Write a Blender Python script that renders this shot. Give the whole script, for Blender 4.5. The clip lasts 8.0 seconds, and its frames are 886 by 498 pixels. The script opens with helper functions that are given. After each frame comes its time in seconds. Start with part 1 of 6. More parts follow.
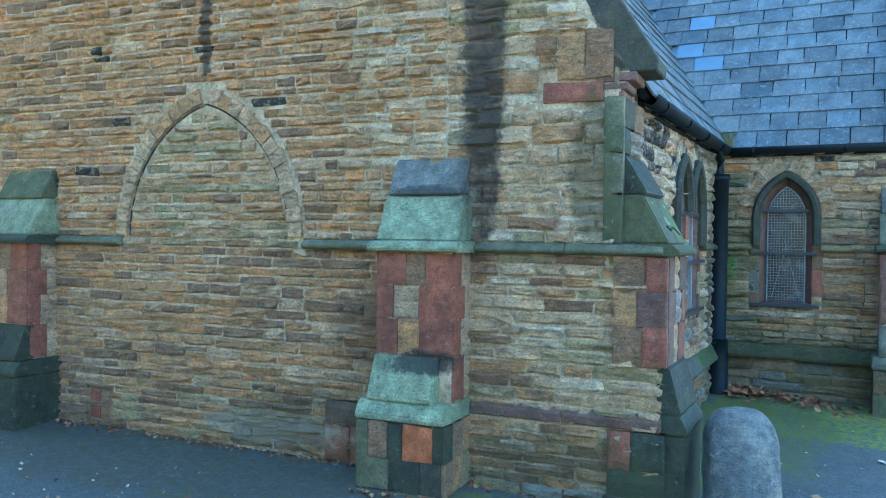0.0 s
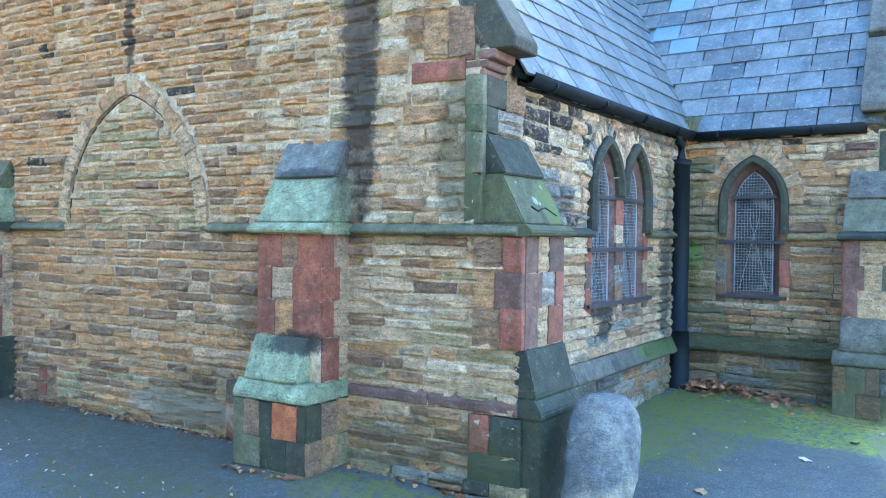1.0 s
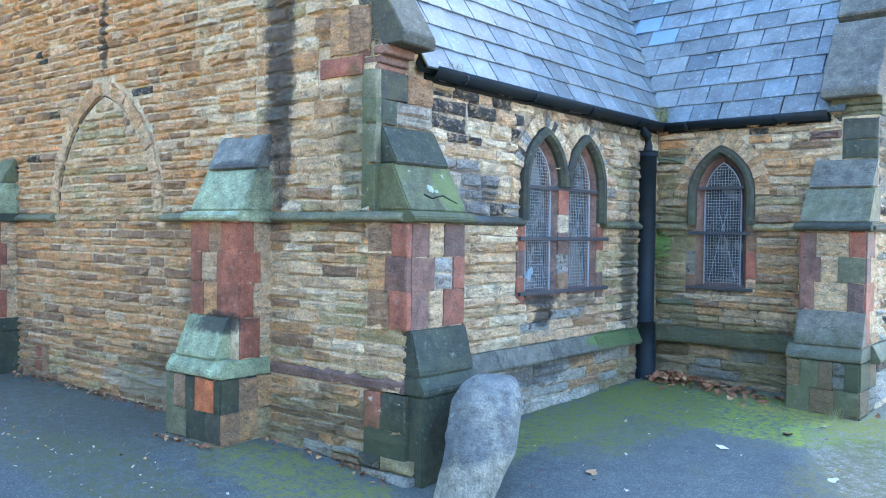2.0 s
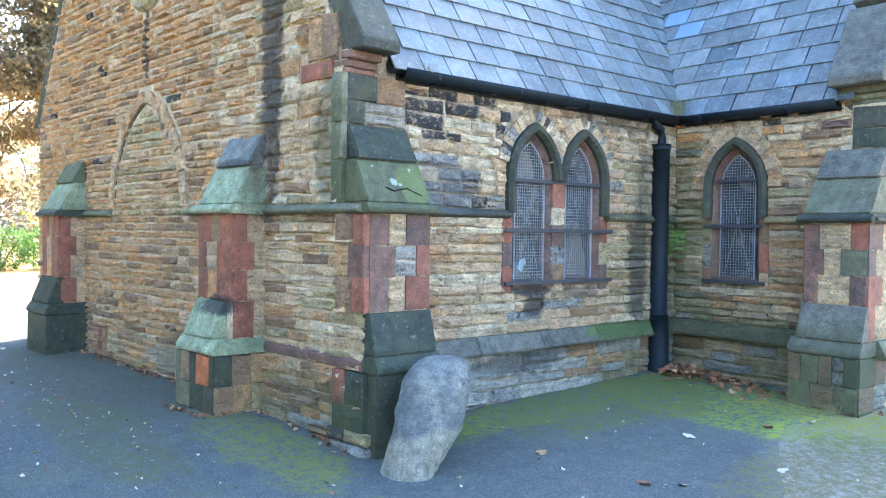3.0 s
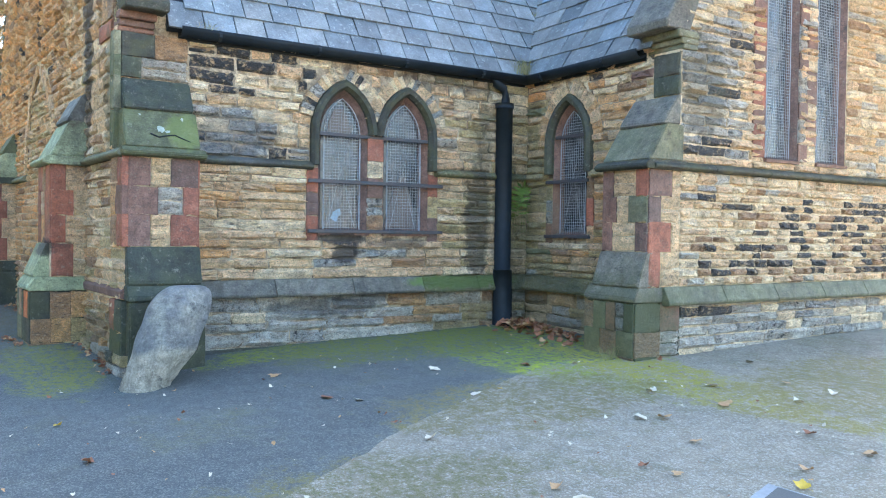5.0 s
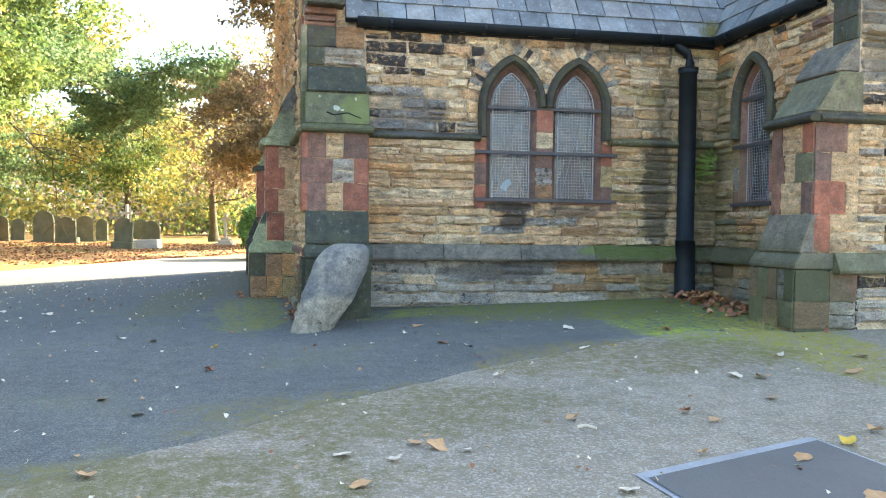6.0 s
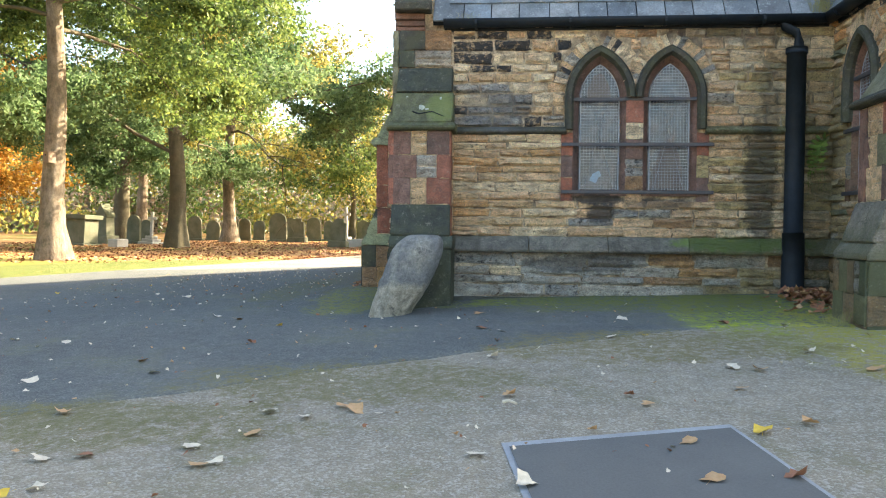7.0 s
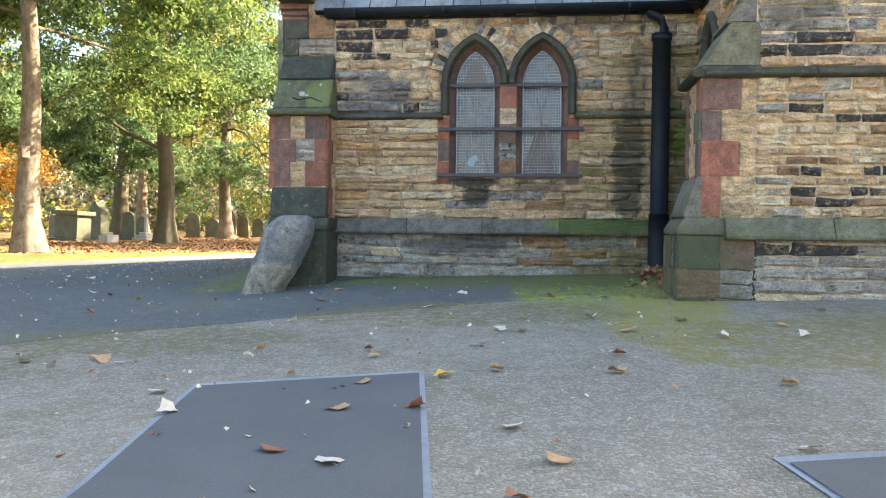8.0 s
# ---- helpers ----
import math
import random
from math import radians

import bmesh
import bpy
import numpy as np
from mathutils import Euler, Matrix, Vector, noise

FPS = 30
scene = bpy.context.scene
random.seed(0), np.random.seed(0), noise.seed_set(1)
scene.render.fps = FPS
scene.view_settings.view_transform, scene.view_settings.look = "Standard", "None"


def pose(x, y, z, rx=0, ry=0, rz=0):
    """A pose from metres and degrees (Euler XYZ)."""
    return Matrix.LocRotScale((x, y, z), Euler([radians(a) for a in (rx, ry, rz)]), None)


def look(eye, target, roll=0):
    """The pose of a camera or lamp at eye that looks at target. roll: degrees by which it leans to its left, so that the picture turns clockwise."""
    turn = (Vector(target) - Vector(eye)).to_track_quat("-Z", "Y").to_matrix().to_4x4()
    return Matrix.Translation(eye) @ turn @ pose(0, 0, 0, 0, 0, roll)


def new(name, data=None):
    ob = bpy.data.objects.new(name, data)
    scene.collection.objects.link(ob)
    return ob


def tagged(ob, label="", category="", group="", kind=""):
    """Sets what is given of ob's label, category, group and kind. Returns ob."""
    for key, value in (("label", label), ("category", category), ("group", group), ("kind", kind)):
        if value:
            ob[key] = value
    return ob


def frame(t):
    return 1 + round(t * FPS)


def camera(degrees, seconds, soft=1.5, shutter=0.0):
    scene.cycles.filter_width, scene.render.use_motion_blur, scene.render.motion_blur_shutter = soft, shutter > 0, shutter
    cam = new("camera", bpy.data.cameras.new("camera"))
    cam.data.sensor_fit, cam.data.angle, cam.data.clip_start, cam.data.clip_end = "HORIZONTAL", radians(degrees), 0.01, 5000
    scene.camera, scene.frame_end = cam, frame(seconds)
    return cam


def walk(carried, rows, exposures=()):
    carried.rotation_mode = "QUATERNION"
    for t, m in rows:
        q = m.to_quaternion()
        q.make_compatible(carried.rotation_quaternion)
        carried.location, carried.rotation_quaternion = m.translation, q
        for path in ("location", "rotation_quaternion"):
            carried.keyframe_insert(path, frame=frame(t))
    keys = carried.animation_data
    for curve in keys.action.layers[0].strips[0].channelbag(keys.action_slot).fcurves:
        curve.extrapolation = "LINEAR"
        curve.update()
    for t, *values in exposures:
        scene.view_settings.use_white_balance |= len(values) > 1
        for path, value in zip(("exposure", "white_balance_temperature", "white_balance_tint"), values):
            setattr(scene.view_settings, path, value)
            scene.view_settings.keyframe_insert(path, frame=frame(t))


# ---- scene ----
cam = camera(57.6, 8.0, soft=1.1)
METRES, EYE, TILT, LEAN, TURN = 10.49, 1.5, 0.0, 0.0, 27.2
ROWS = [
    (0.0, 0.0, 0.0, 0.0, 0.01, -0.93, -0.76),
    (0.5, 0.0724, 0.0053, -0.0064, 2.07, -0.96, -0.74),
    (1.0, 0.1364, 0.0082, -0.0098, 6.9, -0.98, -0.73),
    (1.5, 0.1963, 0.0068, -0.0126, 11.0, -1.03, -0.75),
    (2.0, 0.2562, 0.0048, -0.0165, 13.6, -1.07, -0.78),
    (3.5, 0.4221, 0.0162, -0.0275, 26.11, -1.18, -0.79),
    (4.0, 0.4812, 0.0338, -0.0376, 26.8, -1.18, -0.84),
    (5.5, 0.6584, 0.1132, -0.0735, 38.42, -1.13, -0.81),
    (6.0, 0.7089, 0.1448, -0.087, 52.16, -1.4, -0.74),
    (6.5, 0.7533, 0.188, -0.0953, 64.22, -1.57, -0.65),
    (7.0, 0.7914, 0.2399, -0.0935, 68.33, -1.48, -0.58),
    (7.5, 0.8264, 0.2923, -0.0976, 69.48, -1.44, -0.61),
    (8.0, 0.8595, 0.3463, -0.1086, 69.54, -1.48, -0.6),
]
walk(cam, [(t, pose(0, 0, EYE, TILT, LEAN, TURN) @ pose(METRES * x, METRES * y, METRES * z, 90 + pitch, roll, yaw)) for t, x, y, z, yaw, pitch, roll in ROWS],
     exposures=[(0.0, 3.33, 4720, -9), (0.5, 3.77, 4850, -2), (1.0, 3.91, 5000, 2), (2.0, 3.92, 5200, 5), (4.0, 3.72, 5650, 6), (5.5, 3.57, 6250, 7), (6.5, 3.2, 6950, 8), (7.0, 3.02, 7000, 8), (8.0, 3.1, 6750, 10)])

# ---- light ----
SUN_TO = Vector((-0.5, 0.866, 0.0)).normalized()
SUN_UP = radians(29)
world = bpy.data.worlds.new("sky")
scene.world = world
world.use_nodes = True
wn = world.node_tree.nodes
sky = wn.new("ShaderNodeTexSky")
sky.sky_type = "NISHITA"
sky.sun_disc = False
sky.sun_elevation = SUN_UP
sky.sun_rotation = math.atan2(SUN_TO.x, SUN_TO.y)
sky.dust_density = 2.0
world.node_tree.links.new(sky.outputs[0], wn["Background"].inputs[0])
wn["Background"].inputs[1].default_value = 0.1
sun = new("sun", bpy.data.lights.new("sun", "SUN"))
sun.data.energy = 4.6
sun.data.angle = radians(0.6)
sun.data.color = (1.0, 0.86, 0.66)
sun.matrix_world = look(Vector((SUN_TO.x * math.cos(SUN_UP), SUN_TO.y * math.cos(SUN_UP), math.sin(SUN_UP))) * 50, (0, 0, 0))


# ---- materials ----
class Nodes:
    """A short way to wire a Principled material."""

    def __init__(self, name, rough=0.8, metal=0.0, spec=0.4):
        self.mat = bpy.data.materials.new(name)
        self.mat.use_nodes = True
        self.tree = self.mat.node_tree
        self.bsdf = self.tree.nodes["Principled BSDF"]
        self.bsdf.inputs["Roughness"].default_value = rough
        self.bsdf.inputs["Metallic"].default_value = metal
        self.bsdf.inputs["Specular IOR Level"].default_value = spec
        self.place = self.add("ShaderNodeTexCoord").outputs["Object"]

    def add(self, kind, **inputs):
        n = self.tree.nodes.new(kind)
        for key, value in inputs.items():
            key = key.replace("_", " ")
            if isinstance(value, bpy.types.NodeSocket):
                self.tree.links.new(value, n.inputs[key])
            else:
                n.inputs[key].default_value = value
        return n

    def world(self):
        return self.add("ShaderNodeNewGeometry").outputs["Position"]

    def noise(self, scale, detail=4, rough=0.6, at=None, stretch=None):
        at = at or self.world()
        if stretch:
            m = self.tree.nodes.new("ShaderNodeMapping")
            m.inputs["Scale"].default_value = stretch
            self.tree.links.new(at, m.inputs["Vector"])
            at = m.outputs[0]
        return self.add("ShaderNodeTexNoise", Vector=at, Scale=scale, Detail=detail, Roughness=rough).outputs["Fac"]

    def math(self, op, a, b=0.0, clamp=False):
        n = self.tree.nodes.new("ShaderNodeMath")
        n.operation, n.use_clamp = op, clamp
        for k, v in enumerate((a, b)):
            if isinstance(v, bpy.types.NodeSocket):
                self.tree.links.new(v, n.inputs[k])
            else:
                n.inputs[k].default_value = v
        return n.outputs[0]

    def span(self, value, lo, hi, out_lo=0.0, out_hi=1.0):
        n = self.tree.nodes.new("ShaderNodeMapRange")
        self.tree.links.new(value, n.inputs[0])
        for k, v in enumerate((lo, hi, out_lo, out_hi)):
            n.inputs[k + 1].default_value = v
        return n.outputs[0]

    def mix(self, fac, a, b, blend="MIX"):
        n = self.tree.nodes.new("ShaderNodeMix")
        n.data_type, n.blend_type = "RGBA", blend
        for k, v in ((0, fac), (6, a), (7, b)):
            if isinstance(v, bpy.types.NodeSocket):
                self.tree.links.new(v, n.inputs[k])
            else:
                n.inputs[k].default_value = (*v, 1) if isinstance(v, tuple) and len(v) == 3 else v
        return n.outputs[2]

    def chance(self):
        """A random number for each piece, whether an object or an island of a mesh."""
        a = self.add("ShaderNodeObjectInfo").outputs["Random"]
        b = self.add("ShaderNodeNewGeometry").outputs["Random Per Island"]
        return self.math("FRACT", self.math("ADD", a, b))

    def mottle(self, value, lo, hi, colour):
        """Lightens and darkens by a noise, over the whole of its usual range."""
        return self.shade(self.span(value, 0.3, 0.7), lo, hi, colour)

    def shade(self, value, lo, hi, colour):
        n = self.tree.nodes.new("ShaderNodeHueSaturation")
        self.tree.links.new(self.span(value, 0, 1, lo, hi), n.inputs["Value"])
        self.tree.links.new(colour, n.inputs["Color"])
        return n.outputs[0]

    def done(self, colour, bump=None, strength=0.4, distance=0.01, rough=None):
        if isinstance(colour, tuple):
            self.bsdf.inputs["Base Color"].default_value = (*colour, 1)
        else:
            self.tree.links.new(colour, self.bsdf.inputs["Base Color"])
        if bump is not None:
            b = self.add("ShaderNodeBump", Strength=strength, Distance=distance, Height=bump)
            self.tree.links.new(b.outputs[0], self.bsdf.inputs["Normal"])
        if rough is not None:
            self.tree.links.new(rough, self.bsdf.inputs["Roughness"])
        return self.mat


# Stains with a shape of their own, and a darker strip below the side wall's eaves, on stone and mortar alike: middle,
# half-lengths, colour, strength.
SOOT_BLACK, ALGAE = (0.022, 0.022, 0.025), (0.07, 0.08, 0.03)
STREAK = (0.045, 0.036, 0.03)
STAINS = [((-2.17, 4.8, 3.0), (0.17, 0.4, 1.6), STREAK, 0.82), ((-2.2, 4.8, 2.0), (0.16, 0.4, 0.75), STREAK, 0.4),
          ((-1.3, 8.17, 0.95), (0.4, 0.16, 0.66), SOOT_BLACK, 0.72), ((-1.3, 8.25, 1.75), (0.4, 0.1, 0.4), SOOT_BLACK, 0.4), ((-1.3, 6.55, 0.2), (0.4, 0.55, 0.09), SOOT_BLACK, 0.6), ((-1.3, 7.2, 0.28), (0.4, 0.7, 0.05), SOOT_BLACK, 0.5),
          ((-1.3, 7.9, 2.3), (0.4, 0.6, 0.12), SOOT_BLACK, 0.5), ((-1.3, 6.73, 0.8), (0.4, 0.24, 0.06), SOOT_BLACK, 0.85), ((-1.3, 6.76, 0.67), (0.4, 0.14, 0.11), SOOT_BLACK, 0.85), ((-1.3, 7.3, 0.76), (0.4, 0.3, 0.06), SOOT_BLACK, 0.6),
          ((-4.43, 4.6, 3.05), (0.06, 0.4, 0.4), SOOT_BLACK, 0.8), ((-2.42, 4.4, 0.7), (0.26, 0.3, 0.09), SOOT_BLACK, 0.85), ((-2.9, 4.75, 0.85), (0.4, 0.3, 0.35), (0.12, 0.07, 0.04), 0.5), ((-3.8, 4.7, 0.08), (0.7, 0.3, 0.13), (0.62, 0.56, 0.44), 0.6),
          ((-2.48, 4.5, 1.79), (0.33, 0.3, 0.05), SOOT_BLACK, 0.7), ((-0.5, 8.8, 0.15), (1.1, 0.5, 0.5), ALGAE, 0.45), ((-1.3, 8.5, 1.4), (0.4, 0.5, 1.1), ALGAE, 0.28), ((-1.15, 8.8, 0.9), (0.42, 0.4, 1.0), ALGAE, 0.28), ((0.45, 8.4, 0.1), (0.7, 0.5, 0.5), ALGAE, 0.5),
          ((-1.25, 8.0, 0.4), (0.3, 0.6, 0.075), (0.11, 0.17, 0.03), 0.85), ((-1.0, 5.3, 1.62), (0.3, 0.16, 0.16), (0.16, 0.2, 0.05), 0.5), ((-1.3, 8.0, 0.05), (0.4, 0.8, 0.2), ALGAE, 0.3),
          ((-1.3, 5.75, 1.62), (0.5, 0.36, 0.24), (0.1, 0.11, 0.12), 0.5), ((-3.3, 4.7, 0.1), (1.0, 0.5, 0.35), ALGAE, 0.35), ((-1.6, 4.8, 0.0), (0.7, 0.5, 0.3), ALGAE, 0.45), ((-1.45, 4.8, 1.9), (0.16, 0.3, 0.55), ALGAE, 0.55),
          ((0.7, 9.05, 2.1), (0.4, 0.3, 0.5), (0.09, 0.1, 0.085), 0.65)]


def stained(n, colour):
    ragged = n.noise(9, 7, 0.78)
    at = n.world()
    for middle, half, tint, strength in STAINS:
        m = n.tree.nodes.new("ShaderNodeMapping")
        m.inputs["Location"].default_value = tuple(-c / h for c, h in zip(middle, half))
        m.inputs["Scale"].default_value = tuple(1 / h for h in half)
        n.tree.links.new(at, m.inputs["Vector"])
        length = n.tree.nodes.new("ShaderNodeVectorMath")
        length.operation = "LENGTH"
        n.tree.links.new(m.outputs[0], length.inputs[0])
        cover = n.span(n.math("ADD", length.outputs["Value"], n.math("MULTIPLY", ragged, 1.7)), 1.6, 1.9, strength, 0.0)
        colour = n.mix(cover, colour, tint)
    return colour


def stone_material(name, a, b, soot=0.3, moss=0.0, lo=0.9, hi=1.1, smooth=False, crust=0.0):
    """Sandstone: two tones from stone to stone, grain, bedding, sooty crust and green growth. crust: how much of it is black."""
    n = Nodes(name, 0.7, spec=0.4)
    n.bsdf.inputs["Sheen Weight"].default_value = 0.0 if smooth else 0.1
    n.bsdf.inputs["Sheen Roughness"].default_value = 0.4
    r = n.chance()
    colour = n.mix(r, a, b)
    r2 = n.math("FRACT", n.math("MULTIPLY", r, 17.3))
    colour = n.shade(r2, lo, hi, colour)
    grain = n.noise(85, 5, 0.8)
    blot = n.noise(11, 5, 0.7)
    colour = n.mottle(grain, 0.52, 1.46, colour)
    colour = n.mottle(blot, 0.6 if smooth else 0.68, 1.4 if smooth else 1.42, colour)
    if smooth:
        colour = n.mix(n.span(n.noise(21, 6, 0.8), 0.57, 0.65, 0.0, 0.4), colour, (0.32, 0.31, 0.24))
        colour = n.mottle(n.noise(2.5, 6, 0.75, stretch=(1, 1, 0.45)), 0.6, 1.4, colour)
    if not smooth:
        colour = n.mix(n.span(n.noise(13, 4, 0.65), 0.48, 0.7, 0.0, 0.32), colour, (0.45, 0.235, 0.1))
        colour = n.mix(n.span(n.noise(34, 6, 0.8, stretch=(1, 1, 1.7)), 0.55, 0.63, 0.0, 0.5), colour, (0.84, 0.69, 0.48))
        colour = n.mix(n.span(n.noise(29, 6, 0.8, stretch=(1, 1, 1.9)), 0.56, 0.63, 0.0, 0.75), colour, (0.12, 0.075, 0.045))
    hollow = n.noise(12, 6, 0.74, stretch=(1, 1, 2.8))
    # Shade of the pits painted in: colour darkens where the bump sinks.
    if not smooth:
        colour = n.mix(n.span(hollow, 0.57, 0.66, 0.0, 0.6), colour, n.mix(grain, (0.07, 0.05, 0.035), (0.22, 0.15, 0.1)))
    streak = n.noise(34, 5, 0.7, stretch=(1, 1, 2.4))
    if crust:
        patchy = n.math("ADD", n.noise(5 if smooth else 15, 5, 0.7), n.math("MULTIPLY", streak, 0.5))
        cover = n.span(patchy, 0.92 - 0.36 * crust, 1.06 - 0.36 * crust, 0.0, 0.8 if smooth else 1.0)
        colour = n.mix(cover, colour, n.mix(grain, (0.016, 0.017, 0.02), (0.06, 0.058, 0.058)))
    sooty = n.math("MULTIPLY", n.span(streak, 0.53, 0.66), soot, True)
    colour = n.mix(sooty, colour, (0.05, 0.044, 0.04))
    if moss:
        patch = n.math("MULTIPLY", n.span(n.noise(4.2, 6, 0.72), 0.42, 0.6), moss, True)
        colour = n.mix(patch, colour, n.mix(blot, (0.055, 0.06, 0.025), (0.14, 0.15, 0.055)))
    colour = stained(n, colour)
    bed = n.noise(26, 5, 0.7, stretch=(1, 1, 3.0))
    bump = n.math("ADD", n.math("MULTIPLY", grain, 0.3), n.math("ADD", bed, n.math("MULTIPLY", n.span(hollow, 0.5, 0.66), -0.8)))
    return n.done(colour, bump, 0.5 if smooth else 0.9, 0.007 if smooth else 0.04)


STONE = {
    "buff": stone_material("buff_sandstone", (0.8, 0.55, 0.32), (0.7, 0.475, 0.265), 0.4),
    "pale": stone_material("pale_sandstone", (0.89, 0.71, 0.46), (0.83, 0.66, 0.42), 0.3),
    "orange": stone_material("orange_sandstone", (0.76, 0.39, 0.14), (0.68, 0.37, 0.15), 0.45),
    "brown": stone_material("brown_sandstone", (0.42, 0.245, 0.12), (0.34, 0.2, 0.105), 0.5),
    "black": stone_material("sooty_sandstone", (0.5, 0.36, 0.2), (0.42, 0.3, 0.17), 0.5, crust=0.92),
    "slatey": stone_material("grey_sandstone", (0.34, 0.34, 0.32), (0.44, 0.41, 0.34), 0.5, crust=0.4),
    "red": stone_material("red_sandstone", (0.29, 0.105, 0.062), (0.235, 0.093, 0.06), 0.4, lo=0.85, hi=1.12, smooth=True, crust=0.1),
    "mauve": stone_material("mauve_sandstone", (0.185, 0.098, 0.07), (0.14, 0.088, 0.072), 0.5, smooth=True, crust=0.25),
    "green": stone_material("green_tinged_sandstone", (0.62, 0.48, 0.23), (0.54, 0.42, 0.2), 0.42, 0.2),
    "moss": stone_material("moss_grown_stone", (0.16, 0.165, 0.07), (0.19, 0.185, 0.09), 0.4, 0.7),
    "verdigris": stone_material("green_stained_stone", (0.33, 0.36, 0.22), (0.27, 0.31, 0.19), 0.6, 0.25, smooth=True, crust=0.2),
    "tawny": stone_material("tawny_sandstone", (0.7, 0.4, 0.165), (0.6, 0.35, 0.15), 0.42),
    "straw": stone_material("straw_yellow_sandstone", (0.8, 0.565, 0.315), (0.71, 0.495, 0.27), 0.3, 0.04),
    "leaden": stone_material("lead_grey_stone", (0.15, 0.15, 0.135), (0.12, 0.125, 0.115), 0.5, 0.2, smooth=True, crust=0.2),
    "ash": stone_material("ash_grey_sandstone", (0.58, 0.54, 0.45), (0.44, 0.42, 0.37), 0.55, 0.1),
    "rust": stone_material("rust_orange_stone", (0.42, 0.13, 0.045), (0.36, 0.12, 0.05), 0.3, smooth=True, crust=0.1),
    "sooted": stone_material("soot_greyed_stone", (0.17, 0.155, 0.125), (0.12, 0.112, 0.095), 0.5, 0.15, smooth=True, crust=0.3),
    "lichen": stone_material("lichen_grown_stone", (0.17, 0.16, 0.1), (0.14, 0.138, 0.09), 0.5, 0.4, smooth=True, crust=0.2),
    "mossgreen": stone_material("bright_mossy_stone", (0.102, 0.104, 0.05), (0.08, 0.087, 0.047), 0.5, 0.5, smooth=True, crust=0.12),
    "bottle": stone_material("dark_green_stone", (0.042, 0.048, 0.034), (0.034, 0.04, 0.031), 0.4, 0.25, smooth=True, crust=0.25),
    "dark": stone_material("dark_weathered_stone", (0.036, 0.037, 0.03), (0.055, 0.052, 0.04), 0.5, 0.3, smooth=True, crust=0.35),
}


def make_mortar(name, a, b):
    n = Nodes(name, 0.9)
    g = n.noise(45, 5, 0.75)
    colour = n.mix(n.span(n.noise(7, 4, 0.7), 0.35, 0.65), a, b)
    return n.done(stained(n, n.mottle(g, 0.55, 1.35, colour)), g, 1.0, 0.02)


def make_slate():
    n = Nodes("slate", 0.42, spec=0.45)
    r = n.chance()
    colour = n.mix(r, (0.112, 0.134, 0.148), (0.15, 0.158, 0.156))
    colour = n.shade(n.math("FRACT", n.math("MULTIPLY", r, 13.7)), 0.74, 1.32, colour)
    blot = n.noise(5, 5, 0.7)
    colour = n.mottle(blot, 0.6, 1.45, colour)
    colour = n.mottle(n.noise(60, 4, 0.75), 0.75, 1.3, colour)
    lichen = n.span(n.noise(22, 5, 0.78), 0.57, 0.65)
    colour = n.mix(n.math("MULTIPLY", lichen, 0.6), colour, (0.36, 0.4, 0.38))
    return n.done(colour, n.noise(38, 4), 0.3, 0.004, n.span(blot, 0.3, 0.7, 0.42, 0.66))


# Moss on the tarmac: centre, half-lengths, colour.
MOSS_BEDS = [((0.1, 7.9), (1.6, 0.8), (0.25, 0.29, 0.015)), ((-0.95, 6.9), (0.33, 1.9), (0.2, 0.23, 0.02)), ((1.3, 8.15), (1.5, 0.42), (0.3, 0.26, 0.04)), ((2.2, 9.4), (0.9, 1.6), (0.2, 0.17, 0.055)), ((-0.8, 7.1), (0.7, 1.3), (0.14, 0.15, 0.03)),
             ((-1.5, 4.4), (1.0, 0.35), (0.19, 0.19, 0.03)), ((-4.5, 4.1), (2.4, 0.6), (0.095, 0.085, 0.045)), ((2.2, 5.2), (0.5, 1.0), (0.14, 0.125, 0.05)), ((1.2, 6.9), (0.6, 1.1), (0.16, 0.135, 0.05)), ((-2.5, 3.6), (1.6, 0.35), (0.11, 0.11, 0.045)),
             ((3.0, 4.3), (0.4, 1.0), (0.14, 0.125, 0.05))]


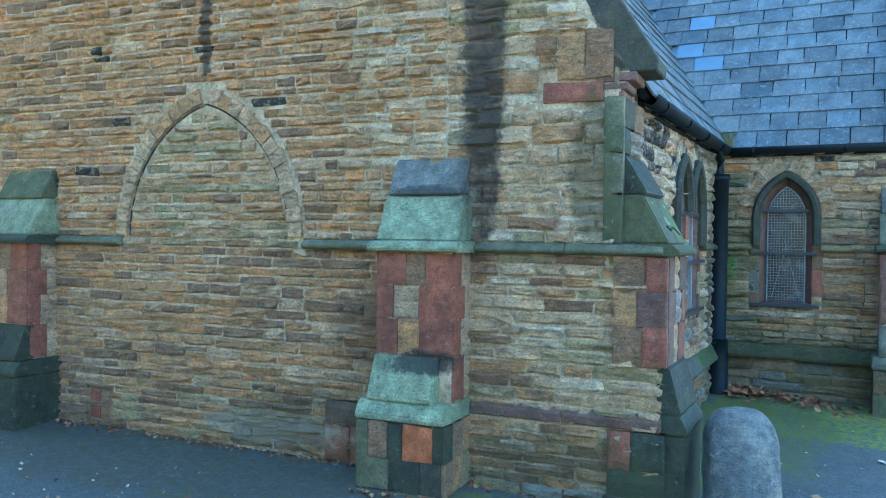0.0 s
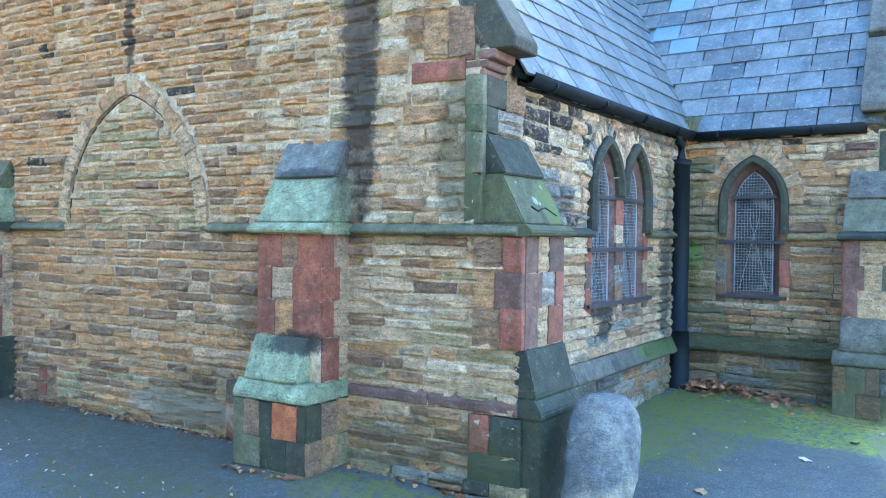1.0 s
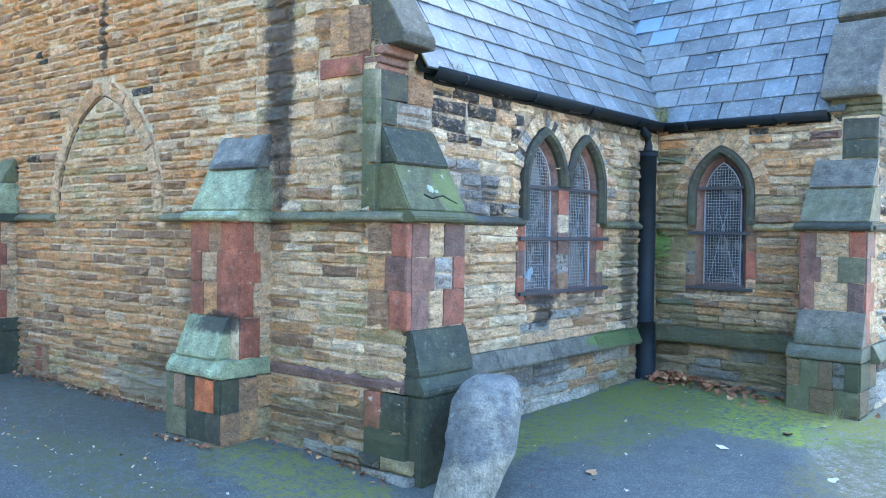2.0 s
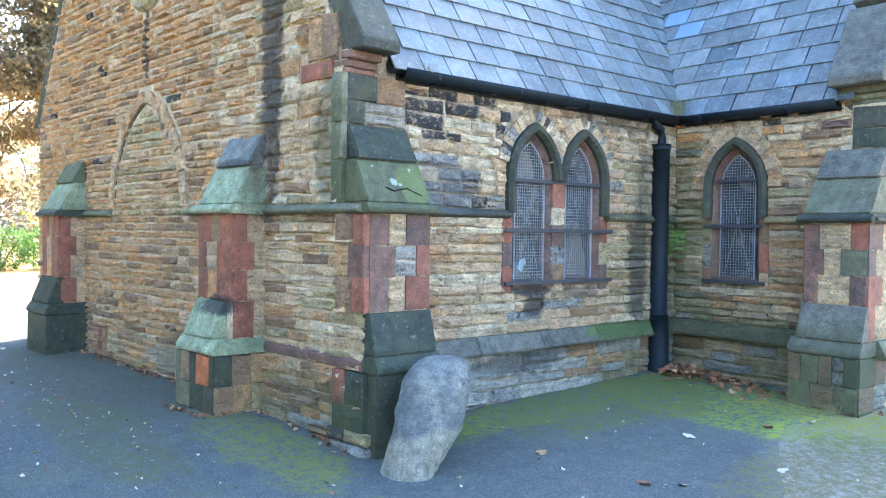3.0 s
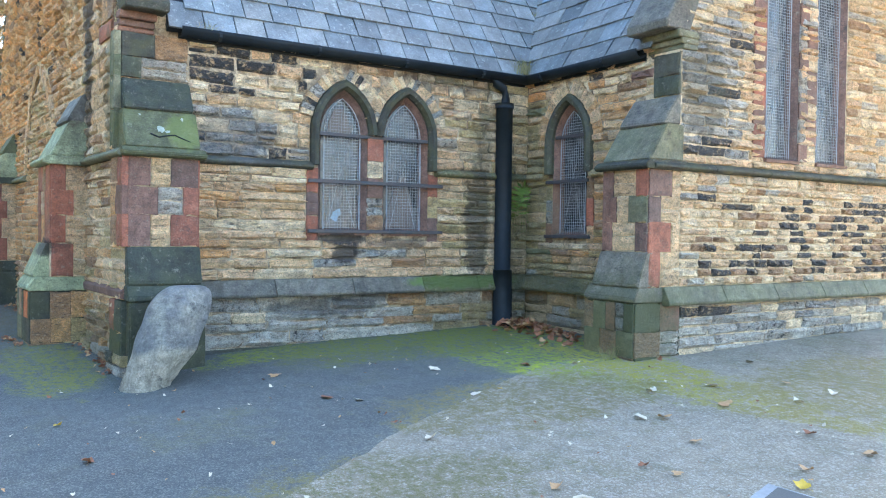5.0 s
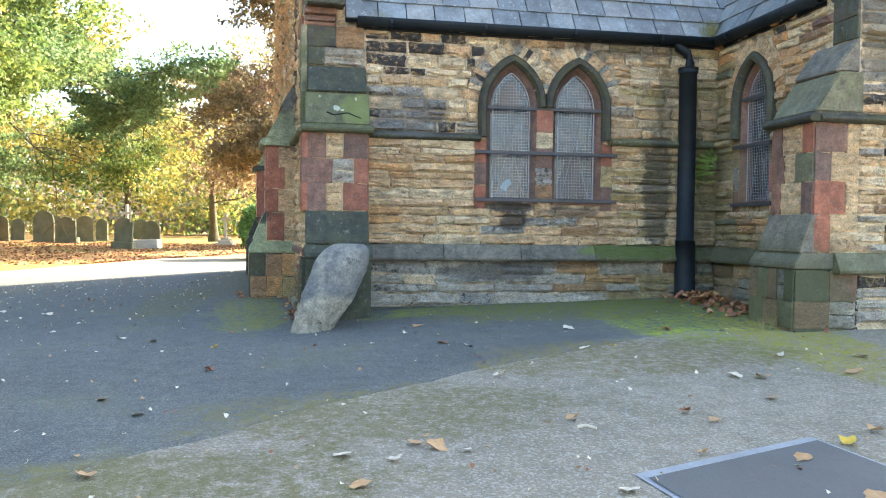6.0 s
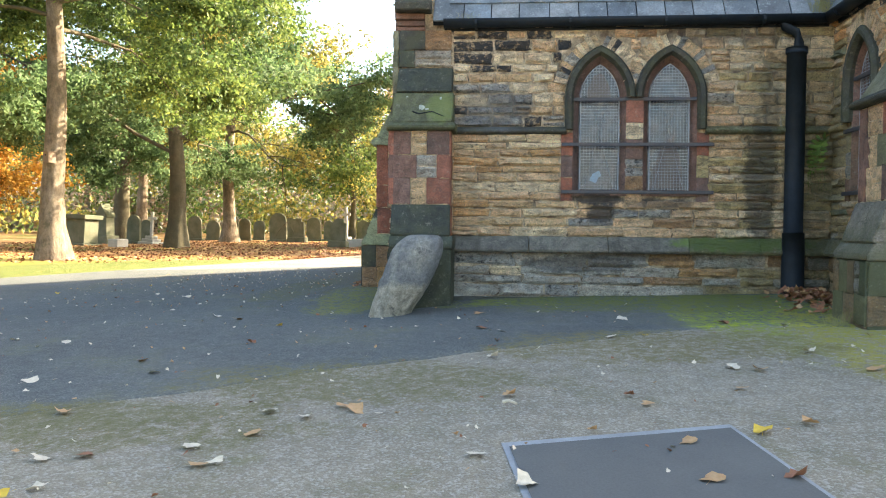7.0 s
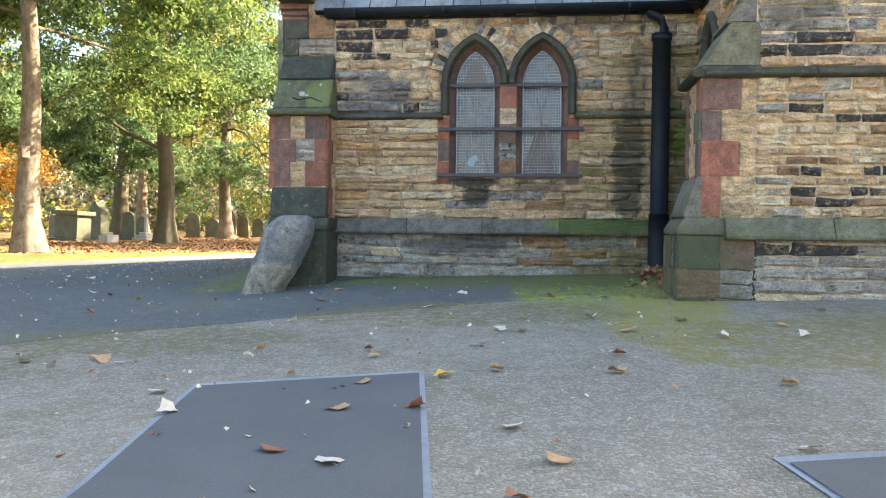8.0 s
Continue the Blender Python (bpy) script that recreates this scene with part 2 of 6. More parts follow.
def make_tarmac(name, a, b, chips, moss_amount, chip_scale=90):
    n = Nodes(name, 0.88, spec=0.35)
    at = n.world()
    cells = n.add("ShaderNodeTexVoronoi", Vector=at, Scale=chip_scale)
    broad = n.noise(0.55, 5, 0.6, at)
    colour = n.mix(n.span(broad, 0.35, 0.65), a, b)
    chip = n.span(n.add("ShaderNodeSeparateColor", Color=cells.outputs["Color"]).outputs[0], 0.55, 0.95)
    colour = n.mix(n.math("MULTIPLY", chip, chips), colour, (0.42, 0.4, 0.36))
    colour = n.mottle(n.noise(150, 2, 0.7, at), 0.78, 1.22, colour)
    colour = n.mottle(n.noise(9, 5, 0.75, at), 0.8, 1.2, colour)
    spot = n.span(n.noise(1.1, 6, 0.72, at), 0.52, 0.66)
    fine = n.span(n.noise(30, 3, 0.7, at), 0.35, 0.6)
    colour = n.mix(n.math("MULTIPLY", n.math("MULTIPLY", spot, fine), moss_amount), colour, (0.13, 0.125, 0.04))
    ragged = n.noise(3.2, 12, 0.8, at)
    clumps = n.span(n.noise(17, 9, 0.85, at), 0.44, 0.54)
    speckle = n.span(n.noise(75, 4, 0.8, at), 0.36, 0.55, 0.45, 1.0)
    for (cx, cy), (rx, ry), green in MOSS_BEDS:
        m = n.tree.nodes.new("ShaderNodeMapping")
        m.inputs["Location"].default_value = (-cx / rx, -cy / ry, 0)
        m.inputs["Scale"].default_value = (1 / rx, 1 / ry, 0)
        n.tree.links.new(at, m.inputs["Vector"])
        length = n.tree.nodes.new("ShaderNodeVectorMath")
        length.operation = "LENGTH"
        n.tree.links.new(m.outputs[0], length.inputs[0])
        bed = n.span(n.math("ADD", length.outputs["Value"], n.math("MULTIPLY", ragged, 2.4)), 2.0, 2.22, 1.0, 0.0)
        grow = n.math("MULTIPLY", bed, n.math("MULTIPLY", clumps, speckle), True)
        colour = n.mix(grow, colour, n.mix(n.noise(60, 3, 0.7, at), tuple(0.6 * v for v in green), tuple(1.3 * v for v in green)))
    hue = n.math("ADD", n.math("MULTIPLY", cells.outputs["Distance"], -1.0), n.noise(220, 2, 0.6, at))
    return n, colour, hue


def make_old_tarmac():
    n, colour, height = make_tarmac("worn_chipped_tarmac", (0.255, 0.222, 0.165), (0.195, 0.174, 0.13), 0.5, 0.6, 95)
    return n.done(colour, height, 0.55, 0.012)


def make_dark_tarmac():
    n, colour, height = make_tarmac("dark_tarmac", (0.069, 0.078, 0.076), (0.091, 0.099, 0.094), 0.22, 0.4, 140)
    return n.done(colour, height, 0.45, 0.006)


def make_plain(name, a, b, scale=6.0, rough=0.8, metal=0.0, bump=0.3, spec=0.4, fine=60, distance=0.004):
    n = Nodes(name, rough, metal, spec)
    broad, grain = n.noise(scale, 4), n.noise(fine, 3)
    return n.done(n.shade(grain, 0.75, 1.25, n.mix(n.span(broad, 0.3, 0.7), a, b)), n.math("ADD", broad, grain), bump, distance)


def make_ground():
    n = Nodes("grass_with_fallen_leaves", 0.95, spec=0.2)
    at = n.world()
    grass = n.mix(n.noise(3, 5, 0.7, at), (0.1, 0.14, 0.03), (0.2, 0.22, 0.05))
    cells = n.add("ShaderNodeTexVoronoi", Vector=at, Scale=7.0)
    leaf = n.mix(n.add("ShaderNodeSeparateColor", Color=cells.outputs["Color"]).outputs[0], (0.34, 0.17, 0.07), (0.5, 0.3, 0.13))
    cover = n.span(n.math("ADD", n.noise(0.12, 3, 0.6, at), n.math("MULTIPLY", n.noise(5, 4, 0.7, at), 0.45)), 0.6, 0.72)
    return n.done(n.shade(n.noise(25, 4, 0.7, at), 0.6, 1.4, n.mix(cover, grass, leaf)), n.noise(18, 5, 0.7, at), 1.0, 0.05)


MORTAR = make_mortar("pale_mortar", (0.48, 0.36, 0.22), (0.82, 0.68, 0.47))
# Darker, mottled joints for the side and far walls.
MORTAR_DARK = make_mortar("dark_mottled_mortar", (0.14, 0.1, 0.07), (0.7, 0.57, 0.39))
SLATE = make_slate()
OLD_TARMAC = make_old_tarmac()
DARK_TARMAC = make_dark_tarmac()
GROUND = make_ground()
IRON = make_plain("black_painted_iron", (0.008, 0.012, 0.016), (0.014, 0.02, 0.026), 8, 0.6, 0.0, 0.3, 0.22)
BAR = make_plain("grey_painted_bar_iron", (0.035, 0.042, 0.052), (0.07, 0.06, 0.06), 14, 0.5, 0.0, 0.4)
LEAD = make_plain("weathered_lead", (0.22, 0.27, 0.31), (0.16, 0.2, 0.22), 9, 0.5, 0.3, 0.3)
WIRE = make_plain("galvanised_wire", (0.36, 0.38, 0.4), (0.28, 0.3, 0.32), 20, 0.45, 0.15, 0.1)


def make_rock():
    n = Nodes("rough_grey_boulder", 0.8, spec=0.35)
    broad, mid, grain = n.noise(3.5, 5, 0.7), n.noise(16, 5, 0.75), n.noise(70, 4, 0.75)
    colour = n.mix(n.span(broad, 0.34, 0.52), (0.42, 0.4, 0.34), (0.23, 0.235, 0.23))
    axes = n.add("ShaderNodeSeparateXYZ", Vector=n.world())
    slope = n.math("ADD", axes.outputs[2], n.math("MULTIPLY", axes.outputs[0], -0.35))
    low = n.span(n.math("ADD", slope, n.math("MULTIPLY", n.noise(7, 4, 0.6), 0.12)), 0.225, 0.27, 0.85, 0.0)
    colour = n.mix(low, colour, n.mix(mid, (0.34, 0.3, 0.22), (0.6, 0.55, 0.44)))
    colour = n.mottle(mid, 0.62, 1.38, colour)
    colour = n.mottle(grain, 0.8, 1.2, colour)
    colour = n.mix(n.span(n.noise(8, 5, 0.7), 0.6, 0.68, 0.0, 0.75), colour, (0.04, 0.04, 0.042))
    colour = n.mix(n.span(n.noise(12, 4, 0.7), 0.64, 0.7, 0.0, 0.7), colour, (0.55, 0.54, 0.5))
    return n.done(colour, n.math("ADD", mid, n.math("MULTIPLY", grain, 0.4)), 1.0, 0.06)


ROCK = make_rock()


# ---- mesh helpers ----
def part(name, bm, material, parent=None, label="", m=None):
    """Links a bmesh as one mesh object, under a thing or a part where one is given."""
    me = bpy.data.meshes.new(name)
    bm.to_mesh(me)
    bm.free()
    for one in material if isinstance(material, (list, tuple)) else (material,):
        me.materials.append(one)
    ob = new(name, me)
    ob.parent = parent
    if m is not None:
        ob.matrix_basis = m
    return tagged(ob, label)


def box(bm, x0, x1, y0, y1, z0, z1, bevel=0.0, index=0):
    r = bmesh.ops.create_cube(bm, size=1.0, matrix=Matrix.LocRotScale(((x0 + x1) / 2, (y0 + y1) / 2, (z0 + z1) / 2), None, (x1 - x0, y1 - y0, z1 - z0)))
    faces = {f for v in r["verts"] for f in v.link_faces}
    for f in faces:
        f.material_index = index
    if bevel:
        bmesh.ops.bevel(bm, geom=list({e for f in faces for e in f.edges}), offset=bevel, segments=1, affect="EDGES")


def prism(bm, outline, y0, y1, holes=()):
    """A plate in the x-z plane between two depths, with openings right through it."""
    from mathutils.geometry import tessellate_polygon
    loops = [list(outline), *[list(h) for h in holes]]
    flat = [p for loop in loops for p in loop]
    tris = tessellate_polygon([[Vector((p[0], p[1], 0)) for p in loop] for loop in loops])
    front, back = ([bm.verts.new((p[0], y, p[1])) for p in flat] for y in (y0, y1))
    for t in tris:
        bm.faces.new([front[k] for k in t])
        bm.faces.new([back[k] for k in reversed(t)])
    start = 0
    for loop in loops:
        n = len(loop)
        for k in range(n):
            a, b = start + k, start + (k + 1) % n
            bm.faces.new((front[a], back[a], back[b], front[b]))
        start += n
    bmesh.ops.recalc_face_normals(bm, faces=bm.faces[:])


def extrude_profile(bm, profile, x0, x1):
    """A profile of (out, z) points carried along x; out is towards the viewer, that is -y."""
    a, b = ([bm.verts.new((x, -o, z)) for o, z in profile] for x in (x0, x1))
    n = len(profile)
    for k in range(n):
        bm.faces.new((a[k], a[(k + 1) % n], b[(k + 1) % n], b[k]))
    bm.faces.new(a)
    bm.faces.new(list(reversed(b)))
    bmesh.ops.recalc_face_normals(bm, faces=bm.faces[:])


def tube(bm, points, radius, sides=8, taper=1.0):
    """A round bar along points; taper is the last radius over the first."""
    rings, up = [], Vector((0, 0, 1))
    points = [Vector(p) for p in points]
    for k, p in enumerate(points):
        d = (points[min(k + 1, len(points) - 1)] - points[max(k - 1, 0)]).normalized()
        side = d.cross(up if abs(d.z) < 0.95 else Vector((1, 0, 0))).normalized()
        other = side.cross(d)
        r = radius * (1 + (taper - 1) * k / max(1, len(points) - 1))
        rings.append([bm.verts.new(p + r * (math.cos(t) * side + math.sin(t) * other)) for t in [2 * math.pi * q / sides for q in range(sides)]])
    for a, b in zip(rings, rings[1:]):
        for q in range(sides):
            bm.faces.new((a[q], a[(q + 1) % sides], b[(q + 1) % sides], b[q])).smooth = True
    bm.faces.new(rings[0])
    bm.faces.new(list(reversed(rings[-1])))


def arch(c, half, off, d, spring, n=9):
    """A pointed arch about x = c from its right springing over the apex to its left: half its width, the arc centres' distance
    from the axis, and d the offset outwards."""
    radius = half + off + d
    top = math.acos(off / radius)
    right = [(c - off + radius * math.cos(top * k / n), spring + radius * math.sin(top * k / n)) for k in range(n + 1)]
    return right + [(2 * c - x, z) for x, z in reversed(right[:-1])]


def arch_half(half, off, d, spring, z):
    """Half the width of that arch at height z; 0 above its apex."""
    radius = half + off + d
    if z <= spring:
        return half + d
    rest = radius * radius - (z - spring) ** 2
    return max(0.0, math.sqrt(rest) - off) if rest > 0 else 0.0


# ---- rough stones ----
def stone_shape(seed, rough):
    """A squared block with a hewn, uneven face, in a unit box: face towards -y."""
    rnd = random.Random(seed)
    nx, nz = 5, 4
    xs, zs = [0.0, 0.08, 0.5, 0.92, 1.0], [0.0, 0.2, 0.72, 1.0]
    verts, faces = [], []
    for j in range(nz):
        for i in range(nx):
            edge = i in (0, nx - 1) or j in (0, nz - 1)
            x = xs[i] + (0 if i in (0, nx - 1) else rnd.uniform(-0.06, 0.06)) + (rnd.uniform(-0.022, 0.022) * (0.5 + 1.2 * rough) if edge else 0)
            z = zs[j] + (0 if j in (0, nz - 1) else rnd.uniform(-0.08, 0.08)) + (rnd.uniform(-0.12, 0.12) * (0.15 + rough) if edge else 0)
            y = -((0.3 if rough > 0.5 else 0.8) + rnd.uniform(-0.28, 0.16) * rough if edge else 1.0 + rnd.uniform(-0.7, 0.55) * rough)
            verts.append((x, y, z))
    for j in range(nz - 1):
        for i in range(nx - 1):
            a = j * nx + i
            faces.append((a, a + 1, a + nx + 1, a + nx))
    rim = [i for i in range(nx)] + [j * nx + nx - 1 for j in range(1, nz)] + [(nz - 1) * nx + i for i in range(nx - 2, -1, -1)] + [j * nx for j in range(nz - 2, 0, -1)]
    base = len(verts)
    for k in rim:
        verts.append((verts[k][0], 0.6, verts[k][2]))
    for k in range(len(rim)):
        m = (k + 1) % len(rim)
        faces.append((rim[m], rim[k], base + k, base + m))
    return verts, faces


HEWN = [stone_shape(k, 1.0) for k in range(15)]
DRESSED = [stone_shape(100 + k, 0.18) for k in range(4)]
SHARED = {}


def shared_mesh(kind, k, colour):
    key = (kind, k, colour)
    if key not in SHARED:
        me = bpy.data.meshes.new("stone")
        verts, faces = (HEWN if kind == "hewn" else DRESSED)[k]
        me.from_pydata(verts, [], faces)
        me.materials.append(STONE[colour])
        SHARED[key] = me
    return SHARED[key]


def joined(name, rows, parent):
    """Many stones as one mesh of kind stuff. A row: x, z, width, height, depth, colour, kind."""
    if not rows:
        return None
    colours = sorted({r[5] for r in rows})
    verts, faces, slots = [], [], []
    for n, (x, z, w, h, d, colour, kind) in enumerate(rows):
        vs, fs = (HEWN if kind == "hewn" else DRESSED)[n % (15 if kind == "hewn" else 4)]
        base = len(verts)
        verts += [(x + vx * w, vy * d, z + vz * h) for vx, vy, vz in vs]
        faces += [tuple(base + q for q in f) for f in fs]
        slots += [colours.index(colour)] * len(fs)
    me = bpy.data.meshes.new(name)
    me.from_pydata(verts, [], faces)
    for c in colours:
        me.materials.append(STONE[c])
    me.polygons.foreach_set("material_index", slots)
    ob = new(name, me)
    ob.parent = parent
    return tagged(ob, kind="stuff")


def place_stones(rows, parent, near, limit=300, name="stone", depth0=0.0):
    """Stones as parts of their wall: the ones by the given spot (x, z) as objects of their own, the rest joined."""
    rows = sorted(rows, key=lambda r: (r[0] + r[2] / 2 - near[0]) ** 2 + (r[1] - near[1]) ** 2)
    for n, (x, z, w, h, d, colour, kind) in enumerate(rows[:limit]):
        ob = new(name, shared_mesh(kind, n % (15 if kind == "hewn" else 4), colour))
        ob.parent = parent
        ob.matrix_basis = Matrix.LocRotScale((x, 0, z), None, (w, d, h))
    joined(name + "s", rows[limit:], parent)


def courses(seed, z0, z1, free, colour, height=(0.062, 0.1), width=(0.12, 0.42), joint=0.01, proud=(0.012, 0.04)):
    """Rows of stones between two heights. free(lo, hi) gives the stretches of x that a course may fill; colour(x, z, rnd) names the stone."""
    rnd = random.Random(seed)
    rows, z = [], z0
    while z < z1 - 0.02:
        h = min(rnd.uniform(*height), z1 - z)
        if z1 - z - h < 0.045:
            h = z1 - z
        for a, b in free(z, z + h):
            x = a
            while x < b - 0.015:
                w = rnd.uniform(*width) * (0.7 + 4.0 * h)
                if b - x - w < width[0] * 0.7:
                    w = b - x
                split = h > 0.085 and w < 0.26 and rnd.random() < 0.12
                for k in range(2 if split else 1):
                    hh = h / 2 if split else h
                    rows.append((x + joint / 2, z + k * hh + joint / 2, w - joint, hh - joint, rnd.uniform(*proud), colour(x + w / 2, z + h / 2, rnd), "hewn"))
                x += w
        z += h
    return rows


def minus(a, b, cuts):
    """The stretch a..b without the cuts."""
    out = [(a, b)]
    for c0, c1 in cuts:
        out = [piece for p, q in out for piece in ((p, min(q, c0)), (max(p, c1), q)) if piece[1] - piece[0] > 0.03]
    return out


def pick(rnd, table):
    t = rnd.random() * sum(w for _, w in table)
    for name, w in table:
        t -= w
        if t <= 0:
            return name
    return table[-1][0]


def field(x, z, scale, seed):
    return noise.noise(Vector((x * scale + seed * 7.3, z * scale, seed * 3.1)))


# ---- ground ----
def gz(x, y):
    """The height of the paved ground, which falls gently away from the chapel."""
    q = -0.3355 - 0.0206 * x + 0.03 * y - 0.0017 * x * x - 0.0022 * x * y
    q += 0.035 * math.exp(-((x + 2.5) ** 2 + (y - 4.3) ** 2) / 0.7) - 0.065 * math.exp(-((x + 0.65) ** 2 + (y - 4.7) ** 2) / 0.5)
    q = max(-0.33, min(-0.04, q))
    far = min(1.0, max(0.0, (math.hypot(x - 0.5, y - 5.5) - 7.0) / 6.0))
    return q + (-0.32 - q) * far * far * (3 - 2 * far)


def sheet(name, xs, ys, lift, material, edge_x=None, lip=0.0):
    bm = bmesh.new()
    grid = [[bm.verts.new((edge_x(x, y) if edge_x else x, y, 0)) for x in xs] for y in ys]
    for row in grid:
        for v in row:
            v.co.z = gz(v.co.x, v.co.y) + lift - (0.1 * math.exp(-((v.co.x + 1) ** 2 + (v.co.y - 4.5) ** 2) / 1.6) if name != "pavement" else 0)
        row[-1].co.z -= lip
    for a, b in zip(grid, grid[1:]):
        for k in range(len(xs) - 1):
            bm.faces.new((a[k], a[k + 1], b[k + 1], b[k])).smooth = True
    return part(name, bm, material)


def spread(lo, hi, step):
    n = round((hi - lo) / step)
    return [lo + (hi - lo) * k / n for k in range(n + 1)]


def interp(v, table):
    return float(np.interp(v, [a for a, _ in table], [b for _, b in table]))


FAR_LINES = [-900, -500, -300, -180, -120, -80, -60, -45, -34]
lines_x = FAR_LINES + spread(-26, 16, 0.7) + [22, 32, 48, 80, 150, 400, 900]
lines_y = FAR_LINES + spread(-26, 16, 0.7) + [22, 32, 48, 80, 150, 400, 900]
ground = tagged(sheet("ground", lines_x, lines_y, -0.045, GROUND), "grass strewn with brown autumn leaves in a churchyard", "ground", kind="structure")
LEFT_EDGE = [(-8, 10), (-5.5, 5), (-3.5, 0), (-2.2, -5), (-0.9, -10), (1.26, -17.7), (3.2, -19), (6, -18.5), (16, -18)]
RIGHT_EDGE = [(-8, 4.0), (0, 3.9), (2.5, 3.55), (3.84, 2.9), (4.4, 2.48), (4.85, 2.05), (5.4, 1.68), (5.95, 1.32), (6.6, 0.97), (7.2, 0.64), (7.6, 0.5), (8.2, 0.56), (8.7, 0.6), (16, 0.6)]


def road_x(s, y):
    a = interp(y, LEFT_EDGE) + 0.12 * noise.noise(Vector((y * 0.9, 4.0, 0)))
    return a + s * (17 - a)


def dark_x(s, y):
    a = interp(y, LEFT_EDGE) + 0.12 * noise.noise(Vector((y * 0.9, 4.0, 0))) + 0.02
    b = interp(y, RIGHT_EDGE) + 0.07 * noise.noise(Vector((y * 2.3, 1.0, 0))) + 0.025 * noise.noise(Vector((y * 9, 2.0, 0)))
    a = max(a, -8.6 - 0.9 * math.sin(y * 0.4))
    return a + min(s, 1.0) * (max(b, a + 0.02) - a) + (0.012 if s > 1 else 0.0)


road = tagged(sheet("road", spread(0, 1, 0.02), spread(-6, 15, 0.25), -0.006, OLD_TARMAC, road_x), "worn grey tarmac drive with exposed pale chippings", "road", kind="structure")
pavement = tagged(sheet("pavement", spread(0, 1, 0.02) + [1.01], spread(-3.4, 15, 0.1), -0.001, DARK_TARMAC, dark_x, 0.03), "darker smooth tarmac laid along the chapel, mossy edge", "tarmac", kind="structure")


# ---- chapel walls ----
GABLE_TURN = math.degrees(math.atan(0.0642))
GABLE_M = pose(-4.43, 4.648, 0, 0, 0, GABLE_TURN)
SIDE_M = pose(-1.3, 0, 0, 0, 0, 90)
FAR_M = pose(0, 8.8, 0)
WING_M = pose(0.7, 0, 0, 0, 0, 90)
PITCH = 1.65
EAVE = 2.45
LANCET, SPRING, SILL = 0.1875, 1.73, 0.86


def lancet_hole(c, half=LANCET, spring=SPRING, sill=SILL, d=0.055):
    return [(c - half - d, sill), (c + half + d, sill)] + arch(c, half, half, d, spring)


def wall(name, outline, holes, m, label, mortar=MORTAR):
    bm = bmesh.new()
    prism(bm, outline, 0.0, 0.38, holes)
    ob = part(name, bm, mortar)
    ob.matrix_basis = m
    return tagged(ob, label, "wall", kind="structure")


# Gable facing the drive: x from its axis.
G_L, G_R = -3.12, 3.43
GAPEX = 2.5 + 3.2 * PITCH
wall_gable = wall("wall_south", [(G_L, -0.5), (G_R - 0.05, -0.5), (G_R - 0.05, 1.4), (3.13, 1.45), (3.13, 2.38), (3.2, 2.5), (0, GAPEX), (G_L, 2.58)], [], GABLE_M,
                  "coursed buff and orange sandstone gable wall with blocked arch")
wall_side = wall("wall_east", [(4.9, -0.5), (8.85, -0.5), (8.85, EAVE), (4.9, EAVE)], [lancet_hole(6.74), lancet_hole(7.37)], SIDE_M,
                 "buff sandstone side wall with sooty black stones under the eaves", MORTAR_DARK)
wall_far = wall("wall_far", [(-1.3, -0.5), (0.66, -0.5), (0.66, 2.5), (-1.3, 2.5)], [lancet_hole(-0.64)], FAR_M,
                "buff sandstone wall with one lancet, green near the ground", MORTAR_DARK)
WING_C, WING_HALF = 11.2, 2.4
WAPEX = 2.5 + WING_HALF * PITCH
WING_LIGHTS = (10.1, 10.85)
wing_holes = [lancet_hole(c, 0.18, 3.1, 1.56) for c in WING_LIGHTS]
wall_wing = wall("wall_wing", [(8.79, -0.5), (13.6, -0.5), (13.6, 2.5), (WING_C, WAPEX + 0.2), (8.79, 2.72)], wing_holes, WING_M,
                 "buff sandstone gable wall with a band of blackened stones")

# Unseen plain walls that close the building behind, added to block light.
for name, x0, x1, y0, y1, z1 in (("wall_west", -7.9, -7.5, 4.9, 20, EAVE), ("wall_north", -7.5, -1.0, 19.6, 20, EAVE), ("wall_back", -1.0, 0.3, 13.2, 13.6, 2.5), ("wall_inner", -1.7, -1.3, 13.6, 19.6, 2.45)):
    bm = bmesh.new()
    box(bm, x0, x1, y0, y1, -0.5, z1)
    tagged(part(name, bm, MORTAR), "unseen plain wall closing the rear of the chapel", "wall", kind="structure")


# -- stone laying: which colour where --
def gable_colour(x, z, rnd):
    f, g = field(x, z, 0.9, 1), field(x, z, 1.7, 2)
    if z < 0.25:
        return pick(rnd, [("pale", 1 + 4 * g), ("green", 2), ("brown", 5), ("tawny", 3), ("orange", 0.6)])
    if x > 2.0:
        if z < 1.4:
            return pick(rnd, [("straw", 5), ("green", 2.5), ("tawny", 2.5), ("brown", 2.5), ("pale", 0.8)])
        return pick(rnd, [("straw", 7), ("pale", 2), ("green", 1.5), ("tawny", 1.2), ("brown", 0.5)])
    if z < 1.4:
        return pick(rnd, [("tawny", 6), ("brown", 3.4), ("orange", 2.6 + 2 * f), ("buff", 2.0), ("black", 0.12)])
    inside = abs(x) < arch_half(0.755, 0.29, 0, 1.476, z)
    if inside:
        return pick(rnd, [("straw", 4), ("green", 3.5), ("tawny", 3), ("brown", 1.4), ("orange", 0.5)])
    if x > 1.3:
        return pick(rnd, [("straw", 5), ("tawny", 3), ("orange", 2), ("pale", 1)])
    return pick(rnd, [("orange", 6.5 + 3 * f), ("tawny", 6), ("brown", 2.8), ("black", 0.4), ("straw", 0.8), ("buff", 1.0)])


